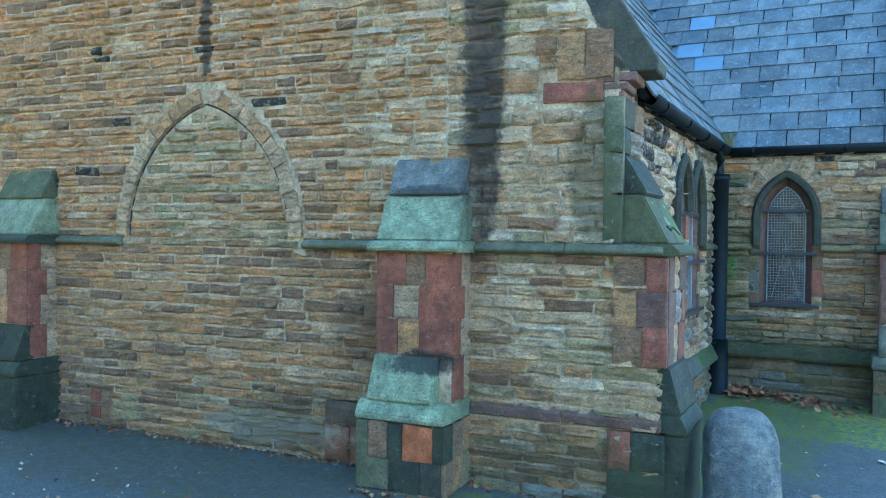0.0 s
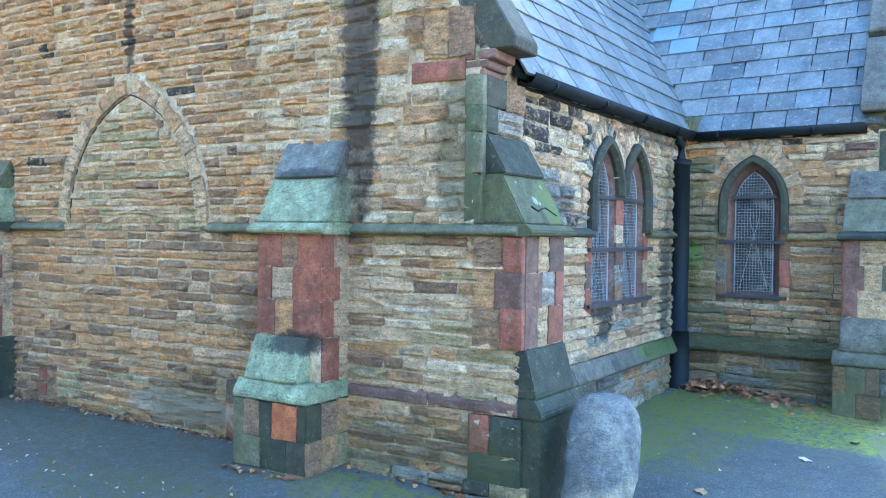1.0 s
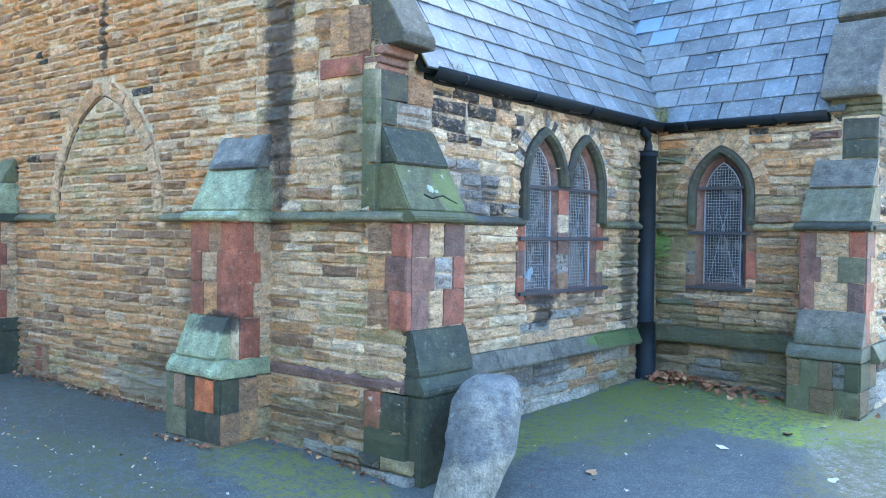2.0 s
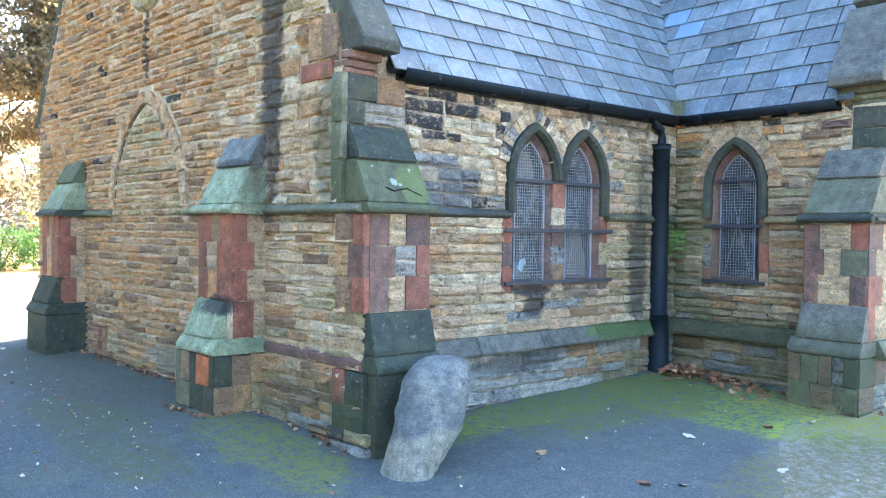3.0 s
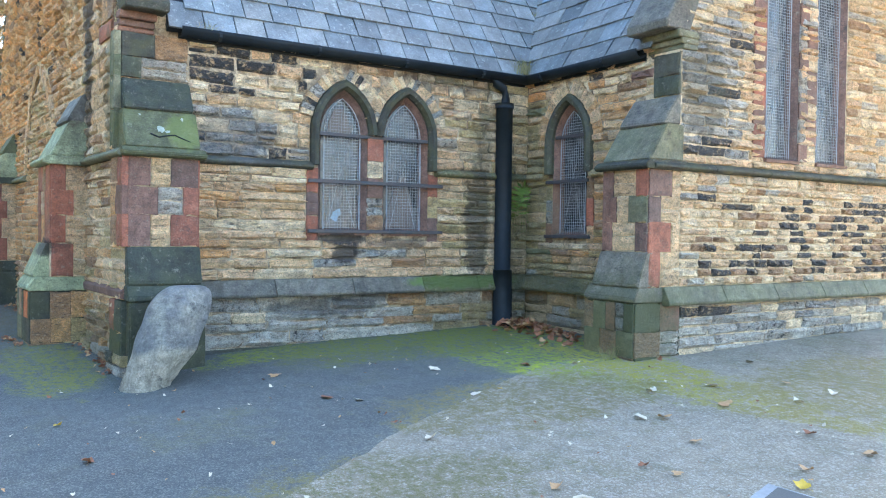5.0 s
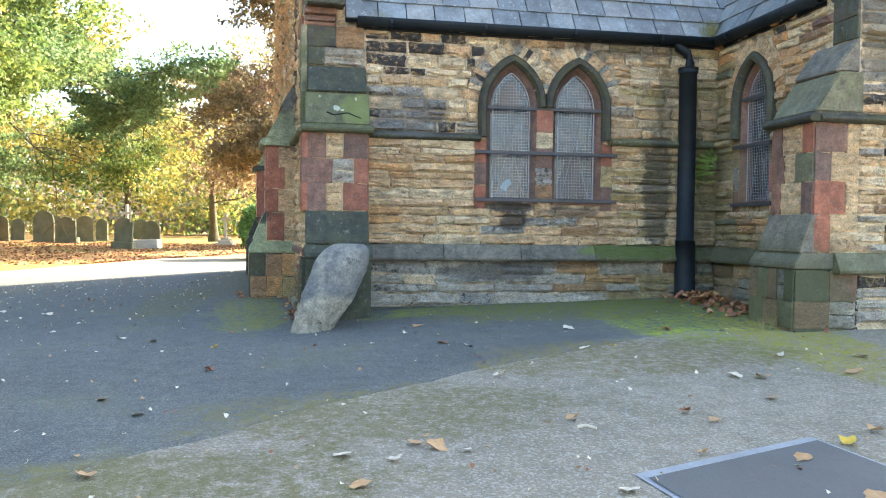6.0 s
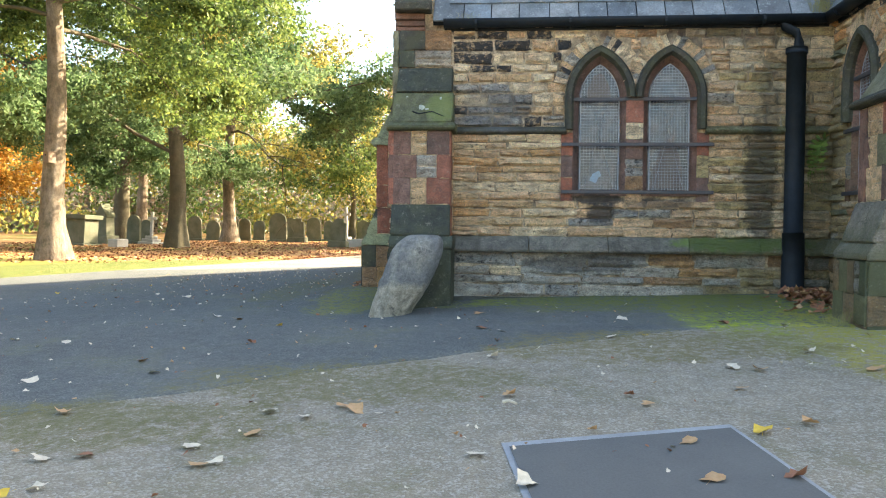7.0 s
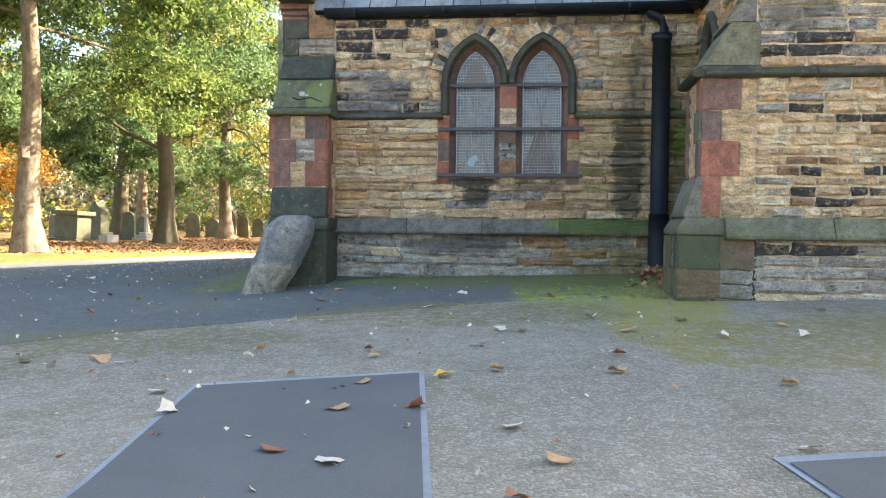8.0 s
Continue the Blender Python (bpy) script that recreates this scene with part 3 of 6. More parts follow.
def side_colour(x, z, rnd):
    f = field(x, z, 2.2, 3)
    if z < 0.3:
        if x < 7.2:
            return pick(rnd, [("ash", 7), ("slatey", 2.5), ("pale", 1.6), ("black", 0.3)])
        return pick(rnd, [("ash", 3), ("brown", 2.5), ("green", 3), ("tawny", 1.5), ("black", 0.4)])
    if x > 7.9 and (z > 0.4):
        dark = 8.0 < x < 8.45 and z < 1.5
        return pick(rnd, [("green", 3), ("straw", 3), ("moss", 0.6 if dark else 0.1), ("black", 0.7 if dark else 0.0), ("pale", 1.6)])
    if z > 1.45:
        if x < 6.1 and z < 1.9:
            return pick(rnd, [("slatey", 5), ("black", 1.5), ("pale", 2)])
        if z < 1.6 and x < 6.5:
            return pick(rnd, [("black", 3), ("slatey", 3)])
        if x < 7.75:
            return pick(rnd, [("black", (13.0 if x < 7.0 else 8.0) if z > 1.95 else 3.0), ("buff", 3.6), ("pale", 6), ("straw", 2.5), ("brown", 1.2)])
        return pick(rnd, [("buff", 5), ("pale", 3), ("slatey", 1.2), ("green", 1)])
    if 6.35 < x < 7.15 and z < 0.84 and abs(x - 6.78) < 0.36 - 0.5 * abs(z - 0.7):
        return pick(rnd, [("slatey", 2), ("buff", 3)])
    if 6.8 < x < 7.6 and z < 0.84:
        return pick(rnd, [("slatey", 2), ("brown", 2), ("buff", 3)])
    return pick(rnd, [("buff", 8), ("pale", 4), ("straw", 6), ("tawny", 0.6), ("brown", 0.2 + 0.6 * f)])


def far_colour(x, z, rnd):
    if z < 0.55:
        return pick(rnd, [("green", 5), ("straw", 2.5), ("brown", 1.2), ("ash", 1.5)])
    if z > 2.2:
        return pick(rnd, [("buff", 3), ("black", 1.2), ("orange", 1.4), ("mauve", 1), ("pale", 2)])
    if x < -0.95:
        return pick(rnd, [("green", 5), ("straw", 3), ("lichen", 1.2)])
    return pick(rnd, [("straw", 4), ("tawny", 3), ("green", 1.6), ("brown", 2), ("pale", 0.6)])


def wing_colour(x, z, rnd):
    if z < 0.34:
        return pick(rnd, [("ash", 8), ("slatey", 2), ("pale", 1.4), ("black", 0.6)])
    if 9.05 < x and 0.55 < z < 1.22:
        dark = 5.0 + 6 * field(x, z, 3.0, 6)
        return pick(rnd, [("black", dark * 1.3), ("brown", 1.4), ("pale", 1.6), ("straw", 2.8)])
    if z > 1.5 and x < 9.55:
        return pick(rnd, [("slatey", 4), ("ash", 4), ("pale", 2.5), ("black", 1.6)])
    return pick(rnd, [("pale", 2.2), ("buff", 5), ("straw", 4), ("ash", 1.6), ("brown", 1.0)])


def gable_edge(z):
    return 3.13 if z <= 2.55 else max(0.0, 3.17 - (z - 2.5) / PITCH)


def gable_free(lo, hi):
    e = gable_edge(hi)
    cuts = []
    if lo > 1.33 and lo < 2.66:
        a = arch_half(0.755, 0.29, 0.14, 1.476, lo)
        b = arch_half(0.755, 0.29, 0.0, 1.476, hi)
        cuts += [(-a, -b), (b, a)] if b > 0.05 else [(-a, a)]
    right = e if lo > 1.4 else 3.42
    if 2.32 < (lo + hi) / 2 < 2.5:
        cuts.append((2.63, 3.1))
    if 2.5 < (lo + hi) / 2 < 2.8:
        cuts.append((2.75, 3.12))
    cuts += [(1.665, 2.155), (-2.07, -1.58)] if hi < 1.42 else []
    if 3.3 < hi and lo < 4.4:
        r = math.sqrt(max(0.0, 0.5 ** 2 - max(0.0, abs((lo + hi) / 2 - 3.86) - (hi - lo) / 2) ** 2))
        cuts.append((-r, r))
    if 1.39 < (lo + hi) / 2 < 1.45:
        return minus(-0.84, 0.84, [])
    return minus(-e if lo > EAVE else G_L, right, cuts)


def gable_left(lo, hi):
    return [(a, min(b, 2.0)) for a, b in gable_free(lo, hi) if a < 1.9]


def gable_right(lo, hi):
    return [(max(a, 2.0), b) for a, b in gable_free(lo, hi) if b > 2.1]


gable_rows = courses(11, -0.3, 1.395, gable_free, gable_colour, height=(0.055, 0.09), width=(0.14, 0.42), joint=0.016, proud=(0.012, 0.036)) + courses(12, 1.395, 1.455, lambda a, b: [(-0.84, 0.84)], gable_colour) + courses(13, 1.455, GAPEX - 0.2, gable_left, gable_colour, height=(0.055, 0.095), width=(0.1, 0.32), joint=0.017, proud=(0.012, 0.04)) + courses(14, 1.455, GAPEX - 0.2, gable_right, gable_colour, height=(0.085, 0.13), width=(0.14, 0.32), joint=0.014, proud=(0.012, 0.034))
place_stones(gable_rows, wall_gable, (2.6, 0.9))


def side_free(lo, hi):
    cuts = [(4.0, 5.38)]
    for c in (6.74, 7.37):
        if lo > 1.45:
            w = arch_half(LANCET, LANCET, 0.245 if lo > 1.86 else 0.13, SPRING, lo)
            if w > 0:
                cuts.append((c - w, c + w))
        elif hi > SILL:
            cuts.append((c - 0.24, c + 0.24))
    if SILL - 0.03 < hi and lo < 1.45:
        cuts.append((6.39, 7.72))
    return minus(4.9, 8.8, cuts)


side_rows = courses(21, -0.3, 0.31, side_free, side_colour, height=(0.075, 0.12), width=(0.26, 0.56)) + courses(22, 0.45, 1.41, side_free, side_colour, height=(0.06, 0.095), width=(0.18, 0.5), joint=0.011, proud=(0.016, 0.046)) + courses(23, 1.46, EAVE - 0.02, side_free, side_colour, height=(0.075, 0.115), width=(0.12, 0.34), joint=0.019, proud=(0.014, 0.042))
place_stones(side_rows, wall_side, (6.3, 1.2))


def far_free(lo, hi):
    cuts = []
    if lo > 1.45:
        w = arch_half(LANCET, LANCET, 0.26 if lo > 1.74 else 0.13, SPRING, lo)
        if w > 0:
            cuts.append((-0.64 - w, -0.64 + w))
    elif hi > SILL - 0.03:
        cuts.append((-0.98, -0.3))
    return minus(-1.29, 0.42 if lo > 2.0 else 0.2, cuts)


far_rows = courses(31, -0.3, 0.31, far_free, far_colour, height=(0.08, 0.14), width=(0.22, 0.5)) + courses(32, 0.45, 1.41, far_free, far_colour) + courses(33, 1.46, 2.48, far_free, far_colour)
place_stones(far_rows, wall_far, (-0.5, 1.2))


def wing_free(lo, hi):
    cuts = []
    for c in WING_LIGHTS:
        if hi > 1.56:
            w = arch_half(0.18, 0.18, 0.07, 3.1, lo)
            if w > 0:
                cuts.append((c - w, c + w))
    edge = 8.82 + max(0.0, hi - 2.72) / PITCH
    return minus(8.8 if hi < 2.7 else edge, 2 * WING_C - edge, cuts)


wing_rows = courses(41, -0.3, 0.34, wing_free, wing_colour, height=(0.07, 0.1), width=(0.2, 0.46)) + courses(42, 0.455, 1.40, wing_free, wing_colour, height=(0.058, 0.078), width=(0.1, 0.26), joint=0.016, proud=(0.014, 0.04)) + courses(43, 1.46, WAPEX - 0.2, wing_free, wing_colour, height=(0.07, 0.1), width=(0.16, 0.4), joint=0.013)
place_stones(wing_rows, wall_wing, (9.3, 0.9))


# -- bands, hoods, arches --
def band(name, profile, stretches, parent, material, label):
    for x0, x1 in stretches:
        n = max(1, round((x1 - x0) / 0.75))
        for k in range(n):
            bm = bmesh.new()
            extrude_profile(bm, profile, x0 + (x1 - x0) * k / n + 0.002, x0 + (x1 - x0) * (k + 1) / n - 0.002)
            bmesh.ops.bevel(bm, geom=bm.edges[:], offset=0.005, segments=1, affect="EDGES")
            part(name, bm, material, parent, label)


STRING = [(-0.02, 1.39), (0.045, 1.395), (0.07, 1.41), (0.072, 1.428), (0.03, 1.462), (-0.02, 1.47)]
PLINTH = [(-0.02, 0.3), (0.085, 0.305), (0.095, 0.33), (0.03, 0.452), (-0.02, 0.455)]
band("string_course", STRING, [(0.9, 1.6), (2.22, 3.42), (-1.51, -0.82), (-3.08, -2.14)], wall_gable, STONE["lichen"], "mossy dark stone string course")
band("string_course", STRING, [(5.39, 6.44)], wall_side, STONE["dark"], "dark stone string course")
band("string_course", STRING, [(7.68, 8.79)], wall_side, STONE["moss"], "moss-covered string course")
band("string_course", STRING, [(-1.29, -0.96), (-0.32, 0.21)], wall_far, STONE["green"], "green-stained string course")
band("string_course", STRING, [(8.45, 13.5)], wall_wing, STONE["dark"], "dark stone string course")
band("plinth_course", PLINTH, [(5.38, 7.55)], wall_side, STONE["sooted"], "sooty chamfered plinth course")
band("plinth_course", PLINTH, [(7.55, 8.79)], wall_side, STONE["moss"], "moss-covered chamfered plinth course")
band("plinth_course", PLINTH, [(-1.29, 0.2)], wall_far, STONE["moss"], "green chamfered plinth course")
band("plinth_course", PLINTH, [(8.6, 13.5)], wall_wing, STONE["lichen"], "grey chamfered plinth course")
band("plinth_course", [(-0.02, 0.34), (0.03, 0.345), (0.035, 0.4), (-0.02, 0.455)], [(2.2, 3.42)], wall_gable, STONE["mauve"], "reddish stone plinth course")
band("footing", [(-0.02, -0.4), (0.1, -0.4), (0.1, -0.17), (0.06, -0.12), (-0.02, -0.11)], [(5.38, 8.7)], wall_side, STONE["dark"], "rough stone footing")


footing_rows = courses(51, -0.32, -0.06, lambda a, b: [(2.24, 3.5)], lambda x, z, rnd: pick(rnd, [("black", 2), ("brown", 3), ("green", 2), ("ash", 1)]), height=(0.08, 0.12), width=(0.14, 0.34), joint=0.012, proud=(0.06, 0.085))
place_stones([(*r[:6], "dressed") for r in footing_rows], wall_gable, (3.0, -0.1), name="footing_stone")


def hood(c, parent, colour, left=1.45, right=1.45, half=LANCET, spring=SPRING):
    """A pointed hood mould round a lancet, with upright legs down to the heights given."""
    bm = bmesh.new()
    rings = []
    for d, out in ((0.052, -0.02), (0.052, 0.03), (0.075, 0.07), (0.11, 0.075), (0.132, 0.045), (0.132, -0.02)):
        curve = arch(c, half, half, d, spring, 10)
        curve = [(curve[0][0], right)] + curve + [(curve[-1][0], left)]
        rings.append([bm.verts.new((x, -out, z)) for x, z in curve])
    for a, b in zip(rings, rings[1:]):
        for k in range(len(a) - 1):
            bm.faces.new((a[k], a[k + 1], b[k + 1], b[k]))
    bm.faces.new([r[0] for r in rings])
    bm.faces.new([r[-1] for r in reversed(rings)])
    bmesh.ops.recalc_face_normals(bm, faces=bm.faces[:])
    return part("hood_mould", bm, STONE[colour], parent, "pointed stone hood mould")


hood(6.74, wall_side, "dark", left=1.44, right=1.79)
hood(7.37, wall_side, "dark", left=1.79, right=1.44)
hood(-0.64, wall_far, "dark")


def voussoirs(c, half, off, d0, d1, spring, count, parent, colours, seed, proud=0.02, from_k=0.0):
    """Wedge stones fanned round a pointed arch, each one its own piece."""
    rnd = random.Random(seed)
    r0, r1 = half + off + d0, half + off + d1
    for side in (1, -1):
        top = math.acos(off / r0) - 0.02
        for k in range(count):
            a0, a1 = (top * (from_k + (1 - from_k) * (k + q) / count) for q in (0.04, 0.96))
            bm = bmesh.new()
            rr = r1 + rnd.uniform(-0.02, 0.015)
            out = proud + rnd.uniform(-0.006, 0.01)
            pts = [(r0, a0), (rr, a0), (rr, a1), (r0, a1)]
            flat = [(c + side * (-off + r * math.cos(a)), spring + r * math.sin(a)) for r, a in pts]
            flat = [(c + side * max(0.004, side * (x - c)), z) for x, z in flat]
            front = [bm.verts.new((x, -out + rnd.uniform(-0.004, 0.004), z)) for x, z in flat]
            back = [bm.verts.new((x, 0.02, z)) for x, z in flat]
            bm.faces.new(front)
            for q in range(4):
                bm.faces.new((front[q], back[q], back[(q + 1) % 4], front[(q + 1) % 4]))
            bmesh.ops.recalc_face_normals(bm, faces=bm.faces[:])
            part("voussoir", bm, STONE[rnd.choice(colours)], parent)


voussoirs(0.0, 0.755, 0.29, 0.012, 0.125, 1.476, 13, wall_gable, ("straw", "buff", "tawny", "buff", "straw"), 5, 0.026)
voussoirs(6.74, LANCET, LANCET, 0.14, 0.25, SPRING, 11, wall_side, ("pale", "brown", "straw", "slatey", "pale", "black"), 6, 0.022, 0.2)
voussoirs(7.37, LANCET, LANCET, 0.14, 0.25, SPRING, 11, wall_side, ("pale", "straw", "pale", "slatey", "straw"), 7, 0.022, 0.2)
voussoirs(-0.64, LANCET, LANCET, 0.14, 0.27, SPRING, 12, wall_far, ("straw", "buff", "straw", "tawny"), 8, 0.022, 0.0)

# Groove of darker pointing along the inside of the blocked arch.
bm = bmesh.new()
curve = [(x, 0, z) for x, z in arch(0, 0.755, 0.29, 0.0, 1.476, 14)]
tube(bm, curve, 0.008, 5)
part("arch_groove", bm, STONE["black"], wall_gable, "blackened joint along the blocked arch")

# Round moulded panel high on the gable.
bm = bmesh.new()
for r0, r1, o0, o1 in ((0.5, 0.46, 0.0, 0.05), (0.46, 0.40, 0.05, 0.045), (0.40, 0.37, 0.045, -0.02), (0.37, 0.2, -0.02, -0.02), (0.2, 0.18, -0.02, 0.02), (0.18, 0.14, 0.02, 0.02), (0.14, 0.12, 0.02, -0.02), (0.12, 0.001, -0.02, -0.02)):
    rings = [[bm.verts.new((r * math.cos(t), -o - 0.012, 3.86 + r * math.sin(t))) for t in [2 * math.pi * k / 40 for k in range(40)]] for r, o in ((r0, o0), (r1, o1))]
    for k in range(40):
        bm.faces.new((rings[0][k], rings[0][(k + 1) % 40], rings[1][(k + 1) % 40], rings[1][k]))
bmesh.ops.recalc_face_normals(bm, faces=bm.faces[:])
part("round_panel", bm, STONE["green"], wall_gable, "round moulded stone panel, green with lichen")


def blocks(parent, x0, x1, zs, layout, out, seed, kind="dressed"):
    """Dressed blocks in tiers: each tier is a list of (share of the width, colour)."""
    for tier, (lo, hi) in enumerate(zip(zs, zs[1:])):
        x = x0
        row = layout[tier % len(layout)]
        total = sum(w for w, _ in row)
        for k, (w, colour) in enumerate(row):
            ww = (x1 - x0) * w / total
            split = colour in ("pale", "buff", "slatey", "straw", "ash") and hi - lo > 0.15
            for q in range(2 if split else 1):
                h = (hi - lo) / (2 if split else 1)
                ob = new("quoin", shared_mesh("hewn" if split else "dressed", (seed + tier + k) % 4, colour))
                ob.parent = parent
                ob.matrix_basis = Matrix.LocRotScale((x + 0.0025, 0, lo + q * h + 0.0025), None, (ww - 0.005, 0.014 + out, h - 0.005))
            x += ww


# Red dressed stones beside the windows.
blocks(wall_side, 6.39, 6.5, [0.78, 1.0, 1.2, 1.41], [[(1, "red")], [(1, "mauve")], [(1, "red")]], 0.0, 1)
blocks(wall_side, 6.975, 7.135, [0.72, 0.86, 1.01, 1.17, 1.35, 1.5, 1.72], [[(1, "buff")], [(1, "brown")], [(1, "slatey")], [(1, "mauve")], [(1, "pale")], [(1, "red")]], 0.0, 2)
blocks(wall_side, 7.61, 7.72, [0.78, 1.0, 1.2, 1.41], [[(1, "mauve")], [(1, "green")], [(1, "red")]], 0.0, 3)
blocks(wall_far, -0.98, -0.885, [0.78, 0.97, 1.2, 1.41], [[(1, "mauve")], [(1, "slatey")], [(1, "green")]], 0.0, 1)
blocks(wall_far, -0.395, -0.3, [0.78, 0.95, 1.2, 1.41], [[(1, "buff")], [(1, "red")], [(1, "brown")]], 0.0, 2)
blocks(wall_wing, 9.69, 9.86, [1.56, 1.85, 2.0, 2.3, 2.5, 2.8, 3.0], [[(1, "red")], [(1, "mauve")]], 0.004, 2)
blocks(wall_wing, 10.34, 10.61, [1.56, 1.72, 1.95, 2.1, 2.4, 2.55, 2.8, 3.0], [[(1, "mauve"), (1, "pale")], [(1, "slatey"), (1.3, "mauve")]], 0.004, 1)
blocks(wall_gable, 2.66, 3.04, [2.34, 2.465], [[(1, "red")]], 0.012, 1)
blocks(wall_gable, -1.15, -0.93, [-0.02, 0.2], [[(1, "red"), (1, "brown")]], 0.012, 1)
blocks(wall_gable, 1.1, 1.5, [-0.1, 0.16, 0.33], [[(1, "red"), (1, "red")], [(1, "mauve")]], 0.03, 1)
blocks(wall_gable, 2.75, 3.1, [2.48, 2.78], [[(1, "tawny"), (1, "brown")]], 0.012, 1)


# ---- windows ----
def make_glass():
    n = Nodes("dusty_window_glass", 0.12, spec=0.8)
    dust = n.noise(5, 4, 0.7)
    colour = n.mix(n.span(dust, 0.35, 0.7), (0.02, 0.024, 0.03), (0.11, 0.11, 0.11))
    return n.done(colour, n.noise(3, 2), 0.15, 0.02, n.span(dust, 0.3, 0.7, 0.08, 0.4))


GLASS = make_glass()


CURTAIN = make_plain("faded_tan_curtain", (0.19, 0.16, 0.135), (0.13, 0.11, 0.1), 7, 0.9, 0, 0.5)
PANE_PATCH = make_plain("pale_blue_patch", (0.4, 0.52, 0.6), (0.3, 0.4, 0.48), 20, 0.9, 0, 0.2)


def lancet_window(name, c, wall_m, half, spring, sill, frame_colour, label):
    """A lancet: splayed stone frame, glass set back, and a wire guard in front of it."""
    root = tagged(new(name), label, "window", "lancet windows", "structure")
    root.matrix_basis = wall_m @ pose(c, 0, 0)
    bm = bmesh.new()
    rings = []
    for d, y in ((0.056, -0.004), (0.05, 0.004), (0.0, 0.075), (0.0, 0.12), (0.06, 0.12)):
        curve = [(half + d, sill - (d > 0.02) * 0.0)] + arch(0, half, half, d, spring, 10) + [(-half - d, sill)]
        rings.append([bm.verts.new((x, y, z)) for x, z in curve])
    for a, b in zip(rings, rings[1:]):
        for k in range(len(a) - 1):
            bm.faces.new((a[k], a[k + 1], b[k + 1], b[k]))
    bmesh.ops.recalc_face_normals(bm, faces=bm.faces[:])
    part("window_frame", bm, STONE[frame_colour], root, "chamfered red stone frame")
    bm = bmesh.new()
    extrude_profile(bm, [(0.03, sill - 0.03), (0.035, sill - 0.005), (-0.14, sill + 0.045), (-0.14, sill - 0.03)], -half - 0.06, half + 0.06)
    part("window_sill", bm, STONE["mauve"], root, "sloping dark stone sill")
    bm = bmesh.new()
    prism(bm, [(-half - 0.01, sill), (half + 0.01, sill)] + arch(0, half, half, 0.01, spring, 10), 0.1, 0.108)
    part("pane", bm, GLASS, root, "dusty reflecting glass")
    bm = bmesh.new()
    y, step, r = 0.035, 0.027, 0.0016
    top = spring + math.sqrt((2 * half) ** 2 - half ** 2)
    z = sill + 0.012
    while z < top - 0.02:
        w = arch_half(half, half, -0.012, spring, z)
        box(bm, -w, w, y - r, y + r, z - r, z + r)
        z += step
    x = -half + 0.02
    while x < half:
        hi = spring + math.sqrt(max(0, (2 * half - 0.012) ** 2 - (abs(x) + half) ** 2))
        box(bm, x - r * 0.65, x + r * 0.65, y - r - 0.002, y + r - 0.002, sill + 0.01, hi)
        x += step
    edge = [(half - 0.012, y, sill + 0.01)] + [(px, y, pz) for px, pz in arch(0, half, half, -0.012, spring, 10)] + [(-half + 0.012, y, sill + 0.01)]
    tube(bm, edge, 0.005, 4)
    part("wire_guard", bm, WIRE, root, "galvanised wire mesh guard")
    for tilt in (-1, 1):
        bm = bmesh.new()
        tube(bm, [(tilt * half * 0.7, 0.045, sill + 0.05), (-tilt * half * 0.25, 0.045, spring - 0.12)], 0.0025, 4)
        part("cross_wire", bm, WIRE, root)
    return root


window_pair_left = lancet_window("window_1", 6.74, SIDE_M, LANCET, SPRING, SILL, "mauve", "pointed lancet window behind wire mesh with red stone frame")
window_pair_right = lancet_window("window_2", 7.37, SIDE_M, LANCET, SPRING, SILL, "mauve", "pointed lancet window behind wire mesh, pale curtain inside")
bm = bmesh.new()
prism(bm, [(-0.17, SILL + 0.05), (0.15, SILL + 0.05), (0.12, SILL + 0.3), (0.05, SILL + 0.52), (-0.02, SILL + 0.5), (-0.11, SILL + 0.28)], 0.088, 0.099)
part("curtain", bm, CURTAIN, window_pair_right, "pale tan curtain drawn aside")
# Small pale blue plate set before the lower glass.
bm = bmesh.new()
prism(bm, [(-0.08, 0.98), (-0.02, 0.95), (0.0, 1.0), (0.03, 1.02), (0.01, 1.07), (-0.05, 1.04)], 0.09, 0.099)
part("paper", bm, PANE_PATCH, window_pair_left, "small pale blue patch in the lower glass")
# Tan plate added before the glass for its pinkish upper part.
bm = bmesh.new()
prism(bm, [(-0.12, 1.72), (0.11, 1.74), (0.09, 1.86), (0.03, 1.97), (-0.05, 1.95), (-0.1, 1.84)], 0.09, 0.099)
part("blind", bm, CURTAIN, window_pair_left, "tan plate for the pinkish upper glass")
window_far = lancet_window("window_3", -0.64, FAR_M, LANCET, SPRING, SILL, "mauve", "single pointed lancet window behind wire mesh guard")
for k, c in enumerate(WING_LIGHTS):
    lancet_window("window_%d" % (4 + k), c, WING_M, 0.18, 3.1, 1.56, "mauve", "tall pointed lancet window with wire mesh guard")


def iron_bar(x0, x1, z, m, y=-0.035):
    bm = bmesh.new()
    box(bm, x0, x1, y - 0.012, y + 0.01, z - 0.016, z + 0.016, 0.003)
    for x in (x0 + 0.03, x1 - 0.03):
        box(bm, x - 0.012, x + 0.012, y + 0.008, 0.02, z - 0.012, z + 0.012)
    bar = part("iron_bar", bm, BAR)
    bar.matrix_basis = m
    tagged(bar, "rusty dark iron bar fixed across the windows", "bar", "window bars")


for z in (0.865, 1.3):
    iron_bar(6.395, 7.76, z, SIDE_M)
iron_bar(6.5, 7.61, 1.715, SIDE_M, 0.0)
iron_bar(-0.96, -0.32, 0.845, FAR_M)
iron_bar(-0.95, -0.35, 1.37, FAR_M)
iron_bar(-0.85, -0.43, 1.8, FAR_M, 0.0)


